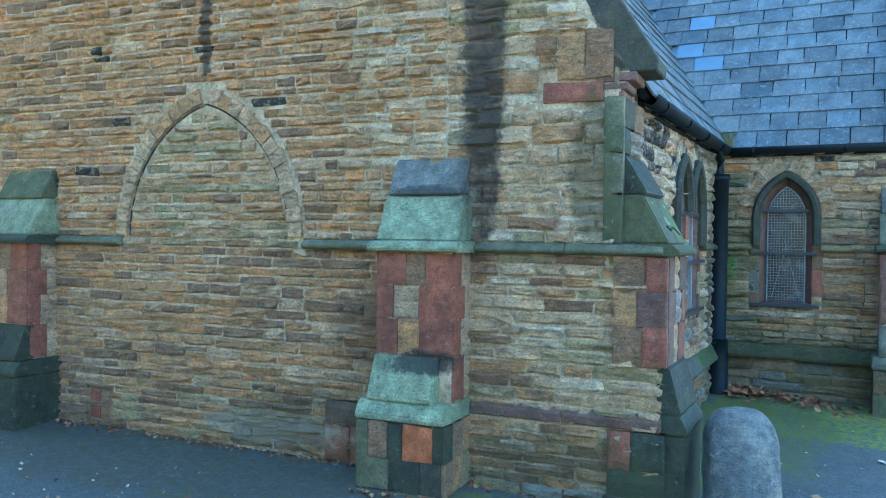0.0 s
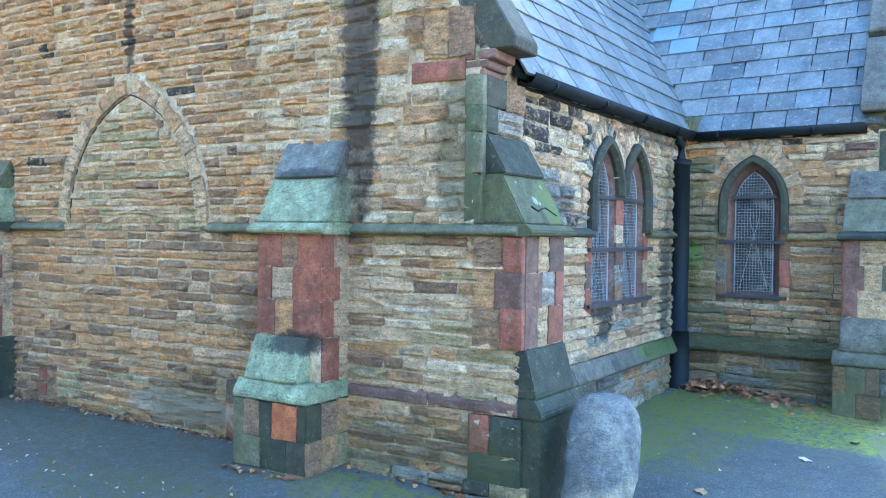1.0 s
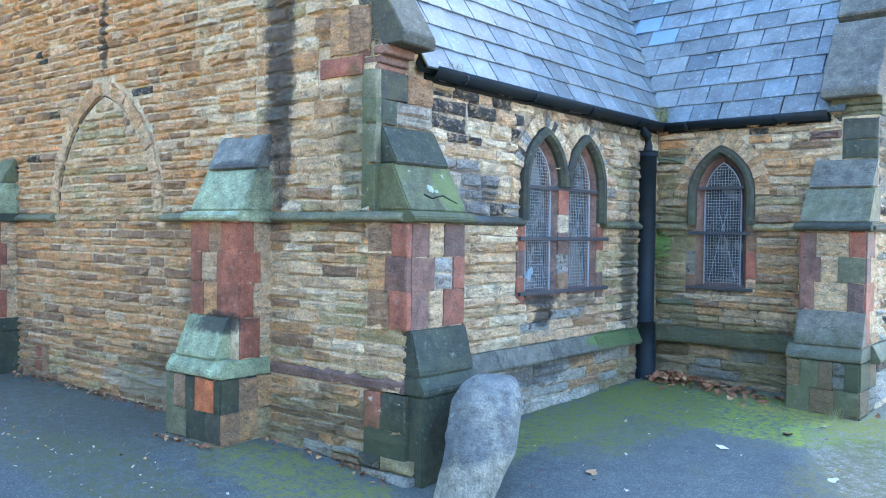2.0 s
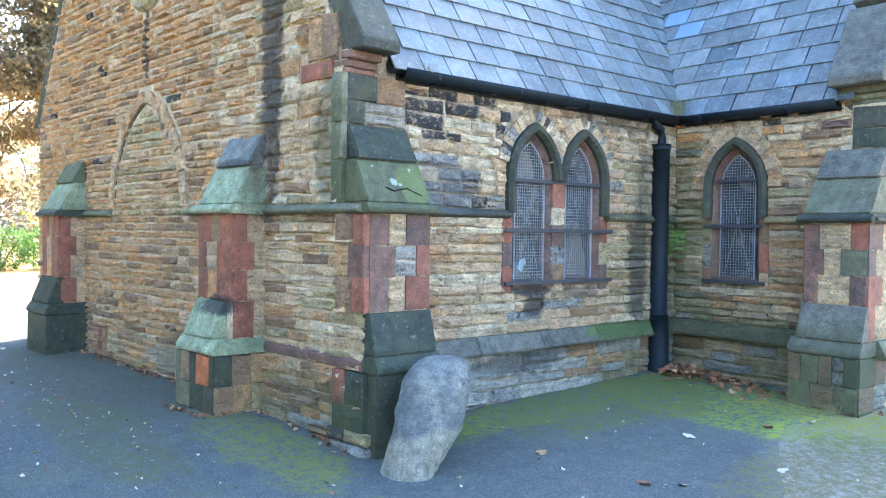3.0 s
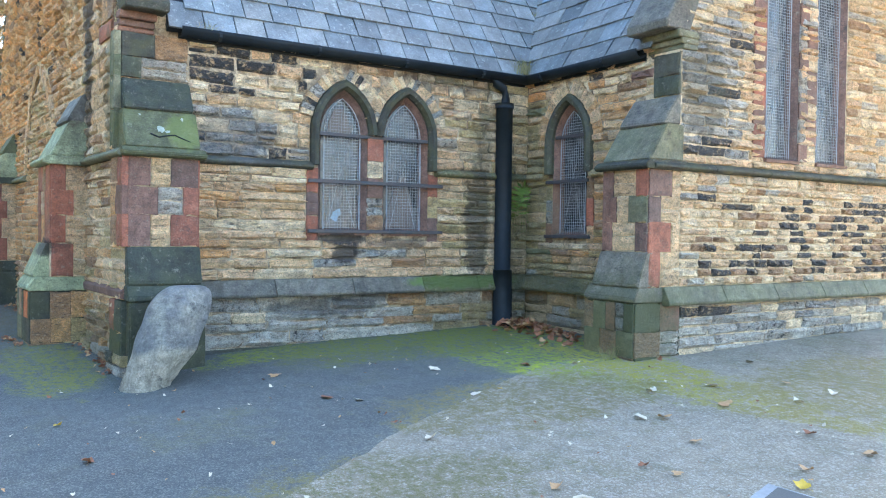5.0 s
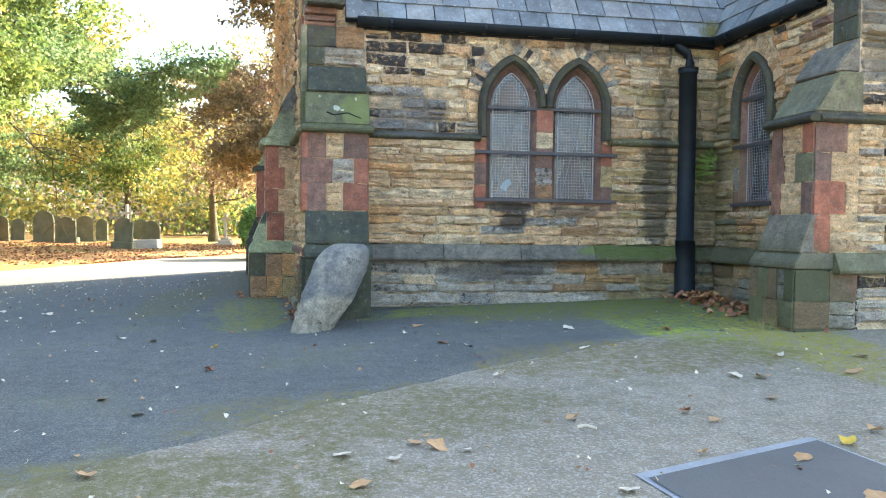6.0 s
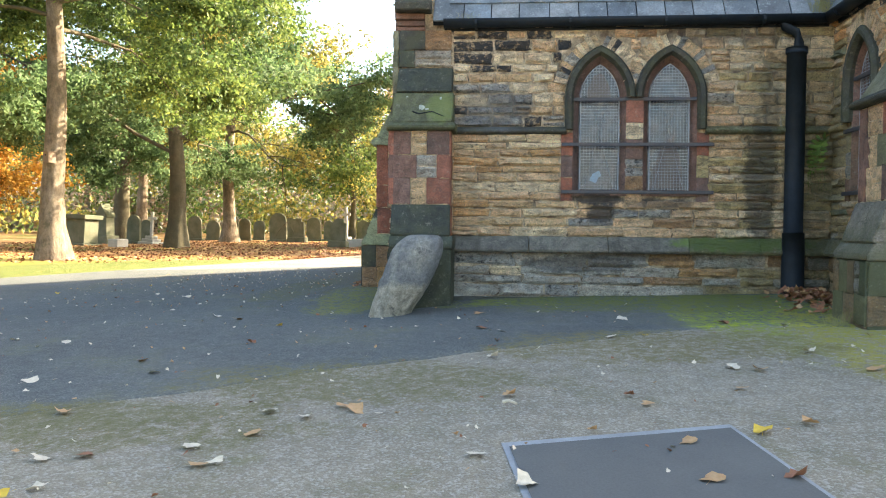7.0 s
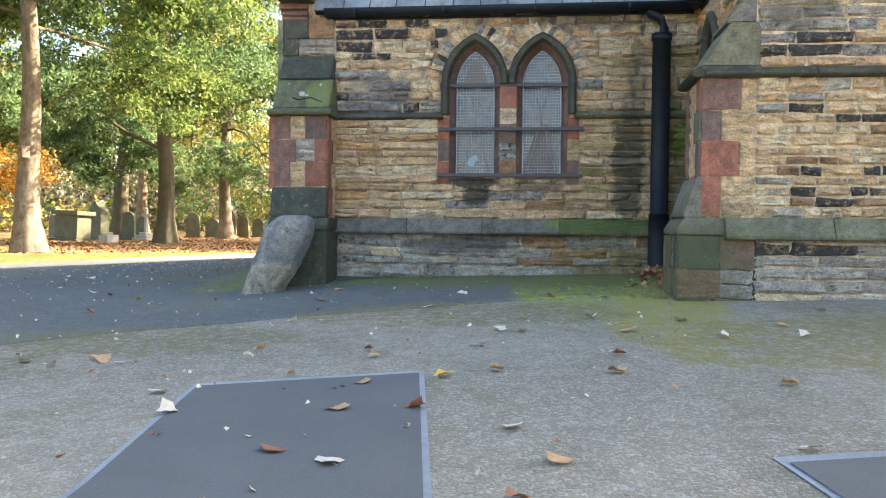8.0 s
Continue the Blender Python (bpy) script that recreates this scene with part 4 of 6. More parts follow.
# ---- buttresses ----
def buttress(x0, x1, wall_m, shaft, foot, label, upper_colours, lower_colour, foot_colour, layout, seed, wide=0.05, flush=None, foot_layout=None, foot_side=None, short=0.0, side_layout=([(1.6, "red"), (1, "straw")], [(1, "red"), (1.5, "buff")])):
    """A stepped buttress: foot, sloping weathering, shaft of red blocks, string, two sloping slabs.
    flush: the side (1 or -1) that lies in a wall's face, where nothing projects sideways."""
    root = tagged(new("buttress"), label, "buttress", "stepped buttresses")
    root.matrix_basis = wall_m
    fl, fr = (0.006 if flush == -1 else wide), (0.006 if flush == 1 else wide)

    def piece(name, profile, a, b, colour, bevel=0.008, label=""):
        bm = bmesh.new()
        extrude_profile(bm, profile, a, b)
        bmesh.ops.bevel(bm, geom=bm.edges[:], offset=bevel, segments=2, affect="EDGES")
        part(name, bm, colour if isinstance(colour, bpy.types.Material) else STONE[colour], root, label)

    piece("foot", [(-0.03, -0.5), (foot, -0.5), (foot, 0.33), (-0.03, 0.33)], x0 - fl, x1 + fr, foot_colour)
    piece("foot_cap", [(-0.03, 0.33), (foot + 0.012, 0.335), (foot + 0.012, 0.37), (foot - 0.04, 0.45), (-0.03, 0.45)], x0 - fl - 0.012 * (fl > 0), x1 + fr + 0.012 * (fr > 0), lower_colour)
    piece("lower_weathering", [(shaft - 0.05, 0.45), (foot - 0.03, 0.45), (foot - 0.03, 0.475), (shaft + 0.02, 0.73), (shaft - 0.05, 0.735)], x0 - 0.012 * (fl > 0), x1 + 0.012 * (fr > 0) - short, lower_colour)
    piece("shaft", [(-0.03, 0.44), (shaft, 0.44), (shaft, 1.4), (-0.03, 1.4)], x0, x1, MORTAR, 0.004)
    piece("drip_course", [(-0.02, 1.39), (shaft + 0.05, 1.395), (shaft + 0.075, 1.41), (shaft + 0.075, 1.43), (shaft + 0.03, 1.466), (-0.02, 1.47)], x0 - 0.05, x1 + 0.05, upper_colours[0], 0.006)
    piece("lower_slab", [(-0.02, 1.468), (shaft + 0.012, 1.468), (shaft * 0.5, 1.765), (-0.02, 1.765)], x0 - 0.018, x1 + 0.018, upper_colours[1], 0.01)
    piece("upper_slab", [(-0.02, 1.765), (shaft * 0.56, 1.765), (shaft * 0.56 - 0.005, 1.79), (0.03, 2.01), (-0.02, 2.02)], x0, x1, upper_colours[2], 0.01)
    tiers = [0.735, 0.97, 1.18, 1.392]
    faces = [(x0, x1, pose(0, -shaft, 0), layout)]
    if flush != 5:
        faces.append((0, shaft, pose(x1, 0, 0) @ pose(0, -shaft, 0, 0, 0, 90), side_layout))
    if flush != -1:
        faces.append((0, shaft, pose(x0, 0, 0, 0, 0, -90), [[(1, "pale"), (1.6, "red")], [(1.5, "buff"), (1, "red")]]))
    for a, b, m, rows in faces:
        holder = new("shaft_face")
        holder.parent = root
        holder.matrix_basis = m
        blocks(holder, a, b, tiers if rows is layout else [0.455] + tiers, rows, 0.0, seed)
    if foot_layout:
        holder = new("foot_face")
        holder.parent = root
        holder.matrix_basis = pose(0, -foot, 0)
        blocks(holder, x0 - fl, x1 + fr, [-0.3, -0.1, 0.1, 0.325], foot_layout, 0.0, seed)
        holder = new("foot_side")
        holder.parent = root
        holder.matrix_basis = pose(x1 + fr, -foot, 0, 0, 0, 90)
        blocks(holder, 0, foot, [-0.3, -0.1, 0.1, 0.325], foot_side or FOOT_SIDE, 0.0, seed + 1)
    return root


RED_BUFF = [[(1, "mauve"), (0.9, "straw"), (1.3, "red")], [(1.3, "mauve"), (1.1, "ash"), (0.7, "red")], [(1, "mauve"), (0.9, "straw"), (1.3, "mauve")]]
WARM = [[(0.8, "red"), (0.8, "orange"), (1.2, "red")], [(0.6, "red"), (0.9, "buff"), (1.2, "red")], [(1.2, "red"), (0.8, "brown"), (1.1, "red")]]
FOOTING = [[(1.2, "bottle"), (1, "lichen"), (0.8, "brown")], [(1.1, "lichen"), (1, "bottle"), (0.7, "dark")], [(0.5, "lichen"), (0.8, "brown"), (0.6, "bottle"), (1.2, "rust"), (0.35, "dark")]]
FOOT_SIDE = [[(1.4, "brown"), (1, "green")], [(1, "brown"), (1, "tawny"), (0.8, "green")], [(0.9, "dark"), (1, "brown"), (0.8, "tawny")]]
buttress(1.645, 2.175, GABLE_M, 0.28, 0.435, "stepped buttress of red and buff sandstone with verdigris-green slabs", ("verdigris", "verdigris", "leaden"), "verdigris", "dark", WARM, 1, wide=0.06, flush=1, foot_layout=FOOTING, short=0.1)
buttress(-2.09, -1.56, GABLE_M, 0.28, 0.435, "stepped buttress of red sandstone with dark mossy slabs", ("bottle", "verdigris", "mossgreen"), "bottle", "bottle", WARM, 2, wide=0.05)
corner_buttress = buttress(4.875, 5.385, SIDE_M, 0.3, 0.42, "corner buttress of red and buff blocks with mossy sloping slabs", ("mossgreen", "mossgreen", "bottle"), "bottle", "bottle", RED_BUFF, 0, flush=-1, wide=0.03)
buttress(0.2, 0.7, FAR_M, 0.36, 0.5, "corner buttress of pale and red blocks with lichen-green slabs", ("dark", "lichen", "sooted"), "sooted", "bottle",
         [[(0.8, "mauve"), (1.8, "straw"), (0.9, "mauve")], [(1.1, "mauve"), (0.9, "straw"), (1.4, "lichen")], [(0.8, "mauve"), (1.6, "straw"), (0.8, "red")]], 3, flush=1,
         foot_layout=[[(1, "bottle"), (1, "brown")], [(1, "lichen"), (1, "brown"), (1, "lichen")], [(0.8, "brown"), (1.1, "lichen"), (0.8, "mauve"), (0.7, "slatey"), (0.8, "bottle")]],
         side_layout=([(0.6, "red"), (1, "straw")], [(1.2, "red"), (0.5, "straw")], [(0.6, "mauve"), (1, "straw")], [(1.3, "mauve"), (0.5, "straw")]),
         foot_side=[[(1, "bottle"), (1, "brown")], [(1.3, "brown"), (1, "ash")], [(1, "bottle"), (0.8, "mauve")]])

# White lichen patch and a crack on the mossy slab of the corner buttress.
def on_slab(x, k):
    """A point on the lower slab of the corner buttress: x along it, k from its foot to its head."""
    return Vector((x, -(0.312 - 0.162 * k) - 0.003, 1.468 + 0.297 * k))


LICHEN_WHITE = make_plain("white_lichen", (0.42, 0.45, 0.4), (0.2, 0.24, 0.17), 30, 0.9, 0, 0.5)
rnd = random.Random(8)
for cx, ck, rx, rk in ((5.12, 0.5, 0.04, 0.1), (5.29, 0.8, 0.011, 0.06), (5.17, 0.44, 0.022, 0.04), (4.98, 0.85, 0.01, 0.03)):
    bm = bmesh.new()
    rim = [bm.verts.new(on_slab(cx + rx * math.cos(a) * rnd.uniform(0.6, 1.15), ck + rk * math.sin(a) * rnd.uniform(0.6, 1.15))) for a in [0.45 * q for q in range(14)]]
    mid = bm.verts.new(on_slab(cx, ck) + Vector((0, -0.004, 0.003)))
    for q in range(14):
        bm.faces.new((rim[q], rim[(q + 1) % 14], mid))
    bmesh.ops.recalc_face_normals(bm, faces=bm.faces[:])
    part("lichen_patch", bm, LICHEN_WHITE, corner_buttress, "white lichen patch")
bm = bmesh.new()
tube(bm, [on_slab(x, k) for x, k in ((5.04, 0.36), (5.1, 0.28), (5.16, 0.33), (5.22, 0.36), (5.27, 0.28), (5.33, 0.2))], 0.007, 5, 0.5)
part("crack", bm, IRON, corner_buttress, "dark open crack")

# Corner stones over the buttresses up to the eaves.
for parent_wall, side in ((wall_side, 1), (wall_far, 0)):
    x0, x1 = (4.875, 5.37) if side else (0.42, 0.7)
    blocks(parent_wall, x0, x1, [2.02, 2.18, 2.36], [[(0.3, "bottle"), (0.7, "ash")], [(0.5, "dark"), (0.5, "brown")]] if side else [[(1, "bottle")], [(1, "dark")]], 0.02, 1)


# ---- roofs ----
def roof_plane(name, outline, origin, along, up, label):
    """A closed slab of boarding under the slates. outline: (along, up) in metres on the slope."""
    bm = bmesh.new()
    nrm = along.cross(up).normalized()
    a, b = ([bm.verts.new(origin + along * p + up * q - nrm * t) for p, q in outline] for t in (0.012, 0.06))
    bm.faces.new(a)
    bm.faces.new(list(reversed(b)))
    for k in range(len(outline)):
        m = (k + 1) % len(outline)
        bm.faces.new((a[k], b[k], b[m], a[m]))
    bmesh.ops.recalc_face_normals(bm, faces=bm.faces[:])
    return tagged(part(name, bm, IRON), label, "roof", kind="structure")


def slate_shape(seed):
    rnd = random.Random(seed)
    bm = bmesh.new()
    pts = [(0, 0), (0.34 + rnd.uniform(-0.1, 0.1), rnd.uniform(-0.012, 0.012)), (1, rnd.uniform(-0.015, 0.02)), (1, 1.35), (0, 1.35)]
    a = [bm.verts.new((x, z, 0.014 if z < 0.5 else -0.004)) for x, z in pts]
    b = [bm.verts.new((x, z, -0.002 if z < 0.5 else -0.011)) for x, z in pts]
    bm.faces.new(a)
    for k in range(len(pts)):
        m = (k + 1) % len(pts)
        bm.faces.new((a[k], b[k], b[m], a[m]))
    me = bpy.data.meshes.new("slate")
    bmesh.ops.recalc_face_normals(bm, faces=bm.faces[:])
    bm.to_mesh(me)
    bm.free()
    me.materials.append(SLATE)
    return me


SLATES = [slate_shape(k) for k in range(6)]
NEW_SLATE = slate_shape(9)
NEW_SLATE.materials.clear()
NEW_SLATE.materials.append(make_plain("pale_blue_replacement_slate", (0.19, 0.27, 0.36), (0.16, 0.23, 0.31), 8, 0.4, 0.0, 0.2, 0.5))


def lay_slates(roof, origin, along, up, inside, width, gauge, length, rise, seed, near, limit=300, begin=0.0, renewed=()):
    rnd = random.Random(seed)
    nrm = along.cross(up).normalized()
    turn = Matrix((along, up, nrm)).transposed().to_4x4()
    spots, q, row = [], 0.0, 0
    while q < rise:
        g = gauge * (1.0 - 0.25 * q / rise)
        p = begin - width + (row % 2) * width / 2 + rnd.uniform(-0.02, 0.02)
        while p < length:
            w = width * rnd.uniform(0.88, 1.12)
            if inside(p + w / 2, q + g / 2):
                spots.append((p, q, w, g))
            p += w
        q += g
        row += 1
    spots.sort(key=lambda s: (s[0] - near) ** 2 + s[1] ** 2)
    rest_v, rest_f = [], []
    for n, (p, q, w, g) in enumerate(spots):
        m = Matrix.Translation(origin + along * p + up * (q - 0.02) + nrm * rnd.uniform(0.006, 0.012)) @ turn @ pose(0, 0, 0, rnd.uniform(-0.4, 0.4), rnd.uniform(-0.5, 0.5), rnd.uniform(-0.7, 0.7)) @ Matrix.Diagonal((w - 0.01, g, 1, 1))
        if n < limit:
            fresh = any(p < a < p + w and q < b < q + g for a, b in renewed)
            ob = new("slate", NEW_SLATE if fresh else SLATES[n % 6])
            ob.parent = roof
            if fresh:
                tagged(ob, "pale blue replacement slate")
            ob.matrix_basis = m
        else:
            me, base = SLATES[n % 6], len(rest_v)
            rest_v += [tuple(m @ v.co) for v in me.vertices]
            rest_f += [tuple(base + k for k in f.vertices) for f in me.polygons]
    if rest_v:
        me = bpy.data.meshes.new("slates")
        me.from_pydata(rest_v, [], rest_f)
        me.materials.append(SLATE)
        ob = new("slates", me)
        ob.parent = roof
        tagged(ob, kind="stuff")


UPS = 1 / math.hypot(1, PITCH)
east_up = Vector((-UPS, 0, PITCH * UPS))
south_up = Vector((0, UPS, PITCH * UPS))
east_o = Vector((-1.2, 5.2, EAVE - 0.02))
south_o = Vector((-1.3, 8.7, EAVE - 0.02))
NAVE_RISE = 3.23 / UPS
WING_RISE = 2.5 / UPS
roof_east = roof_plane("roof_east", [(0, 0), (3.6, 0), (3.6 + 2.5, WING_RISE), (12, WING_RISE), (12, NAVE_RISE), (0, NAVE_RISE)], east_o, Vector((0, 1, 0)), east_up, "steep blue-grey slate roof slope over the chapel")
lay_slates(roof_east, east_o, Vector((0, 1, 0)), east_up, lambda p, q: p > 0.02 and p < 3.85 + q * UPS + (20 if q > WING_RISE else 0) and p < 9, 0.265, 0.215, 9, NAVE_RISE, 61, 1.8)
roof_wing = roof_plane("roof_wing", [(0, 0), (1.62, 0), (1.62, WING_RISE), (-2.5, WING_RISE)], south_o, Vector((1, 0, 0)), south_up, "steep blue-grey slate roof slope of the wing")
lay_slates(roof_wing, south_o, Vector((1, 0, 0)), south_up, lambda p, q: -q * UPS + 0.07 < p < 1.64, 0.28, 0.225, 1.7, WING_RISE, 62, 0.2, begin=-3.0, renewed=((-0.26, 1.75), (-0.34, 1.5), (-0.23, 1.25)))
# Hidden slopes and end gable, never in view, added to block light.
west_up = Vector((UPS, 0, PITCH * UPS))
roof_plane("roof_west", [(0, 0), (-15, 0), (-15, NAVE_RISE), (0, NAVE_RISE)], Vector((-7.62, 4.9, EAVE - 0.02)), Vector((0, -1, 0)), west_up, "unseen plain roof slope closing the chapel behind")
roof_plane("roof_back", [(-2.0, 0), (4.2, 0), (4.2, WING_RISE), (-2, WING_RISE)], Vector((0.3, 13.7, EAVE - 0.02)), Vector((-1, 0, 0)), Vector((0, -UPS, PITCH * UPS)), "unseen plain roof slope closing the wing behind")
bm = bmesh.new()
prism(bm, [(0, -0.5), (3.2, EAVE), (0, EAVE + 3.23 * PITCH), (-3.2, EAVE)], 0, 0.3)
end = part("wall_end", bm, MORTAR)
end.matrix_basis = pose(-4.43, 19.65, 0)
tagged(end, "unseen plain gable closing the rear of the chapel", "wall", kind="structure")

# Valley of lead between the two slopes.
bm = bmesh.new()
base = Vector((-1.25, 8.75, EAVE + 0.0))
way = Vector((-1, 1, PITCH)).normalized()
vs = []
for k in range(9):
    p = base + way * (0.5 * k)
    vs.append([bm.verts.new(p + o) for o in (Vector((0.26, 0.02, 0.02 * PITCH + 0.03)), Vector((0, 0, 0.035)), Vector((-0.14, -0.07, 0.14 * PITCH * 0.9 + 0.012)))])
for a, b in zip(vs, vs[1:]):
    for k in range(2):
        bm.faces.new((a[k], a[k + 1], b[k + 1], b[k]))
valley = tagged(part("roof_valley", bm, LEAD), "grey-blue lead valley between two slate roofs", "flashing", kind="structure")
sol = valley.modifiers.new("thickness", "SOLIDIFY")
sol.thickness = 0.006


# ---- copings and kneelers ----
def coping(m, edge_x, eave_z, length, sign, depth, label, tone="dark", corbel="mauve", proud=0.0):
    """Stone coping slabs up a gable's slope; the lowest ends in a plumb lip over a small moulded corbel."""
    root = tagged(new("gable_coping"), label, "coping", "gable copings")
    root.matrix_basis = m
    ang = math.degrees(math.atan(PITCH))
    n = round(length / 0.8)
    side, rise = math.cos(radians(ang)), math.sin(radians(ang))
    for k in range(n):
        bm = bmesh.new()
        a, b = length * k / n, length * (k + 1) / n - 0.008
        if k:
            box(bm, a, b, -proud, depth, 0.0, 0.13, 0.015)
        else:
            foot = [(-0.16, -0.005), (0.11, -0.005), (0.115, 0.065), (0.1, 0.09), (0.152 - b * side, b * rise), (-b * side, b * rise)]
            prism(bm, [(edge_x - sign * u, eave_z + v) for u, v in foot], -proud, depth)
            bmesh.ops.bevel(bm, geom=[e for e in bm.edges if e.calc_face_angle(0) > 0.3], offset=0.01, segments=1, affect="EDGES")
        slab = part("coping_stone", bm, STONE[tone], root)
        if k:
            slab.matrix_basis = pose(edge_x, 0, eave_z) @ Matrix.Diagonal((sign, 1, 1, 1)) @ pose(0, 0, 0, 0, -ang, 0)
    bm = bmesh.new()
    for out, lo, hi in ((-0.085, -0.15, -0.11), (-0.06, -0.11, -0.06), (-0.01, -0.06, -0.003)):
        lo_x, hi_x = sorted((edge_x + sign * 0.26, edge_x - sign * out))
        box(bm, lo_x, hi_x, -0.01 - proud - out * 0.15, depth - 0.06, eave_z + lo, eave_z + hi + 0.001, 0.008)
    part("kneeler", bm, STONE[corbel], root, "small moulded kneeler stone")
    return root


coping(GABLE_M, 3.25, EAVE + 0.06, 5.2, -1, 0.33, "dark weathered stone coping up the gable edge")
coping(GABLE_M, -3.2, EAVE + 0.06, 5.2, 1, 0.36, "dark weathered stone coping up the gable edge")
coping(WING_M, 8.7, EAVE + 0.08, 4.2, 1, 0.42, "mossy stone coping up the wing's gable edge", "sooted", "lichen", 0.03)


# ---- rainwater goods ----
def gutter(x0, x1, m, label):
    root = tagged(new("gutter"), label, "gutter", "iron gutters")
    root.matrix_basis = m
    bm = bmesh.new()
    pts = [(-0.062 + 0.068 * math.cos(math.pi + math.pi * k / 8), -0.012 + 0.075 * math.sin(math.pi + math.pi * k / 8)) for k in range(9)]
    rows = [[bm.verts.new((x, y - 0.01, EAVE - 0.0 + z)) for y, z in pts] for x in (x0, x1)]
    for k in range(8):
        bm.faces.new((rows[0][k], rows[0][k + 1], rows[1][k + 1], rows[1][k])).smooth = True
    trough = part("trough", bm, IRON, root)
    sol = trough.modifiers.new("thickness", "SOLIDIFY")
    sol.thickness = 0.006
    bm = bmesh.new()
    box(bm, x0, x1, -0.02, 0.03, EAVE - 0.1, EAVE - 0.02)
    part("fascia", bm, IRON, root, "black board behind the gutter")
    x = x0 + 0.3
    while x < x1:
        bm = bmesh.new()
        box(bm, x - 0.018, x + 0.018, -0.148, 0.0, EAVE - 0.092, EAVE - 0.004, 0.03)
        part("gutter_joint", bm, IRON, root)
        x += 0.85
    return root


gutter(5.3, 8.74, SIDE_M, "black cast-iron gutter under the slates")
gutter(-1.25, 0.32, FAR_M, "black cast-iron gutter under the slates")

root = tagged(new("downpipe"), "stout round black iron downpipe in the wall's inner corner", "drainpipe")
root.matrix_basis = pose(-1.3, 8.47, 0)
bm = bmesh.new()
tube(bm, [(0.07, -0.02, 0.45), (0.07, -0.02, 1.2), (0.07, -0.02, 2.14)], 0.082, 20)
part("pipe", bm, IRON, root)
bm = bmesh.new()
tube(bm, [(0.08, -0.02, -0.16), (0.08, -0.02, 0.3), (0.075, -0.02, 0.5)], 0.098, 20, 0.95)
part("pipe_foot", bm, IRON, root)
bm = bmesh.new()
tube(bm, [(0.06, 0.0, 2.1), (0.06, 0.0, 2.2), (0.07, -0.03, 2.29), (0.06, -0.12, 2.34), (0.06, -0.15, 2.4), (0.06, -0.15, 2.44)], 0.042, 12)
part("swan_neck", bm, IRON, root)
for z in (0.46, 2.1):
    bm = bmesh.new()
    tube(bm, [(0.07, -0.02, z), (0.07, -0.02, z + 0.05)], 0.093, 20)
    part("socket", bm, IRON, root)


# ---- leaning stone ----
# Its rough flat sides: which way each looks, how far out it lies, how it leans.
BOULDER_SIDES = ((-0.95, 0.93, 0.16), (0.35, 0.96, -0.1), (1.5, 0.98, 0.1), (2.5, 0.92, -0.05), (3.6, 0.98, -0.16), (4.5, 0.95, 0.05))


def boulder():
    bm = bmesh.new()
    base, top = Vector((-0.54, 4.87, -0.42)), Vector((-0.62, 5.22, 0.49))
    rows, n, m = [], 40, 30
    for k in range(m + 1):
        t = k / m
        c = base.lerp(top, min(t, 0.97))
        dome = math.sqrt(max(0.02, 1 - (max(0.0, t - 0.74) / 0.27) ** 2.4))
        ring = []
        for q in range(n):
            a = 2 * math.pi * q / n
            d = Vector((math.cos(a), math.sin(a), 0))
            r = (0.2 + 0.012 * min(1.0, t / 0.6)) * dome
            flat = min(h * (1 + k * (t - 0.5)) / max(0.3, math.cos(a - turn)) for turn, h, k in BOULDER_SIDES)
            r *= 0.25 + 0.75 * min(1.12, flat)
            broken = max(0.0, d.dot(Vector((0.55, 0.83, 0)))) * max(0.0, 1 - abs(t - 0.24) / 0.24)
            r *= 1 - 0.45 * broken
            r *= 1 + 0.07 * noise.noise(Vector((d.x * 1.6, d.y * 1.6, t * 3.0))) + 0.06 * abs(noise.noise(Vector((d.x * 3, d.y * 3, t * 7)))) + 0.06 * noise.noise(Vector((d.x * 7, d.y * 7, t * 20)))
            lip = t - 0.45 - 0.16 * d.dot(Vector((-0.75, -0.66, 0)))
            r += 0.016 * math.exp(-(lip / 0.022) ** 2)
            ring.append(bm.verts.new(c + d * r))
        rows.append(ring)
    for a, b in zip(rows, rows[1:]):
        for q in range(n):
            bm.faces.new((a[q], a[(q + 1) % n], b[(q + 1) % n], b[q])).smooth = True
    bm.faces.new(rows[-1]).smooth = True
    bm.faces.new(list(reversed(rows[0])))
    bmesh.ops.recalc_face_normals(bm, faces=bm.faces[:])
    ob = part("boulder", bm, ROCK)
    sub = ob.modifiers.new("smooth", "SUBSURF")
    sub.levels = sub.render_levels = 1
    return tagged(ob, "rough grey leaning stone propped against the corner buttress", "boulder")


boulder()


# ---- repair patches in the drive ----
PATCH = make_plain("smooth_dark_patch", (0.096, 0.098, 0.094), (0.116, 0.117, 0.11), 3, 0.85, 0, 0.25, 0.3, 120, 0.004)
SEAL = make_plain("pale_sealing_band", (0.28, 0.3, 0.315), (0.2, 0.21, 0.22), 5, 0.7, 0, 0.3, 0.4, 60, 0.004)


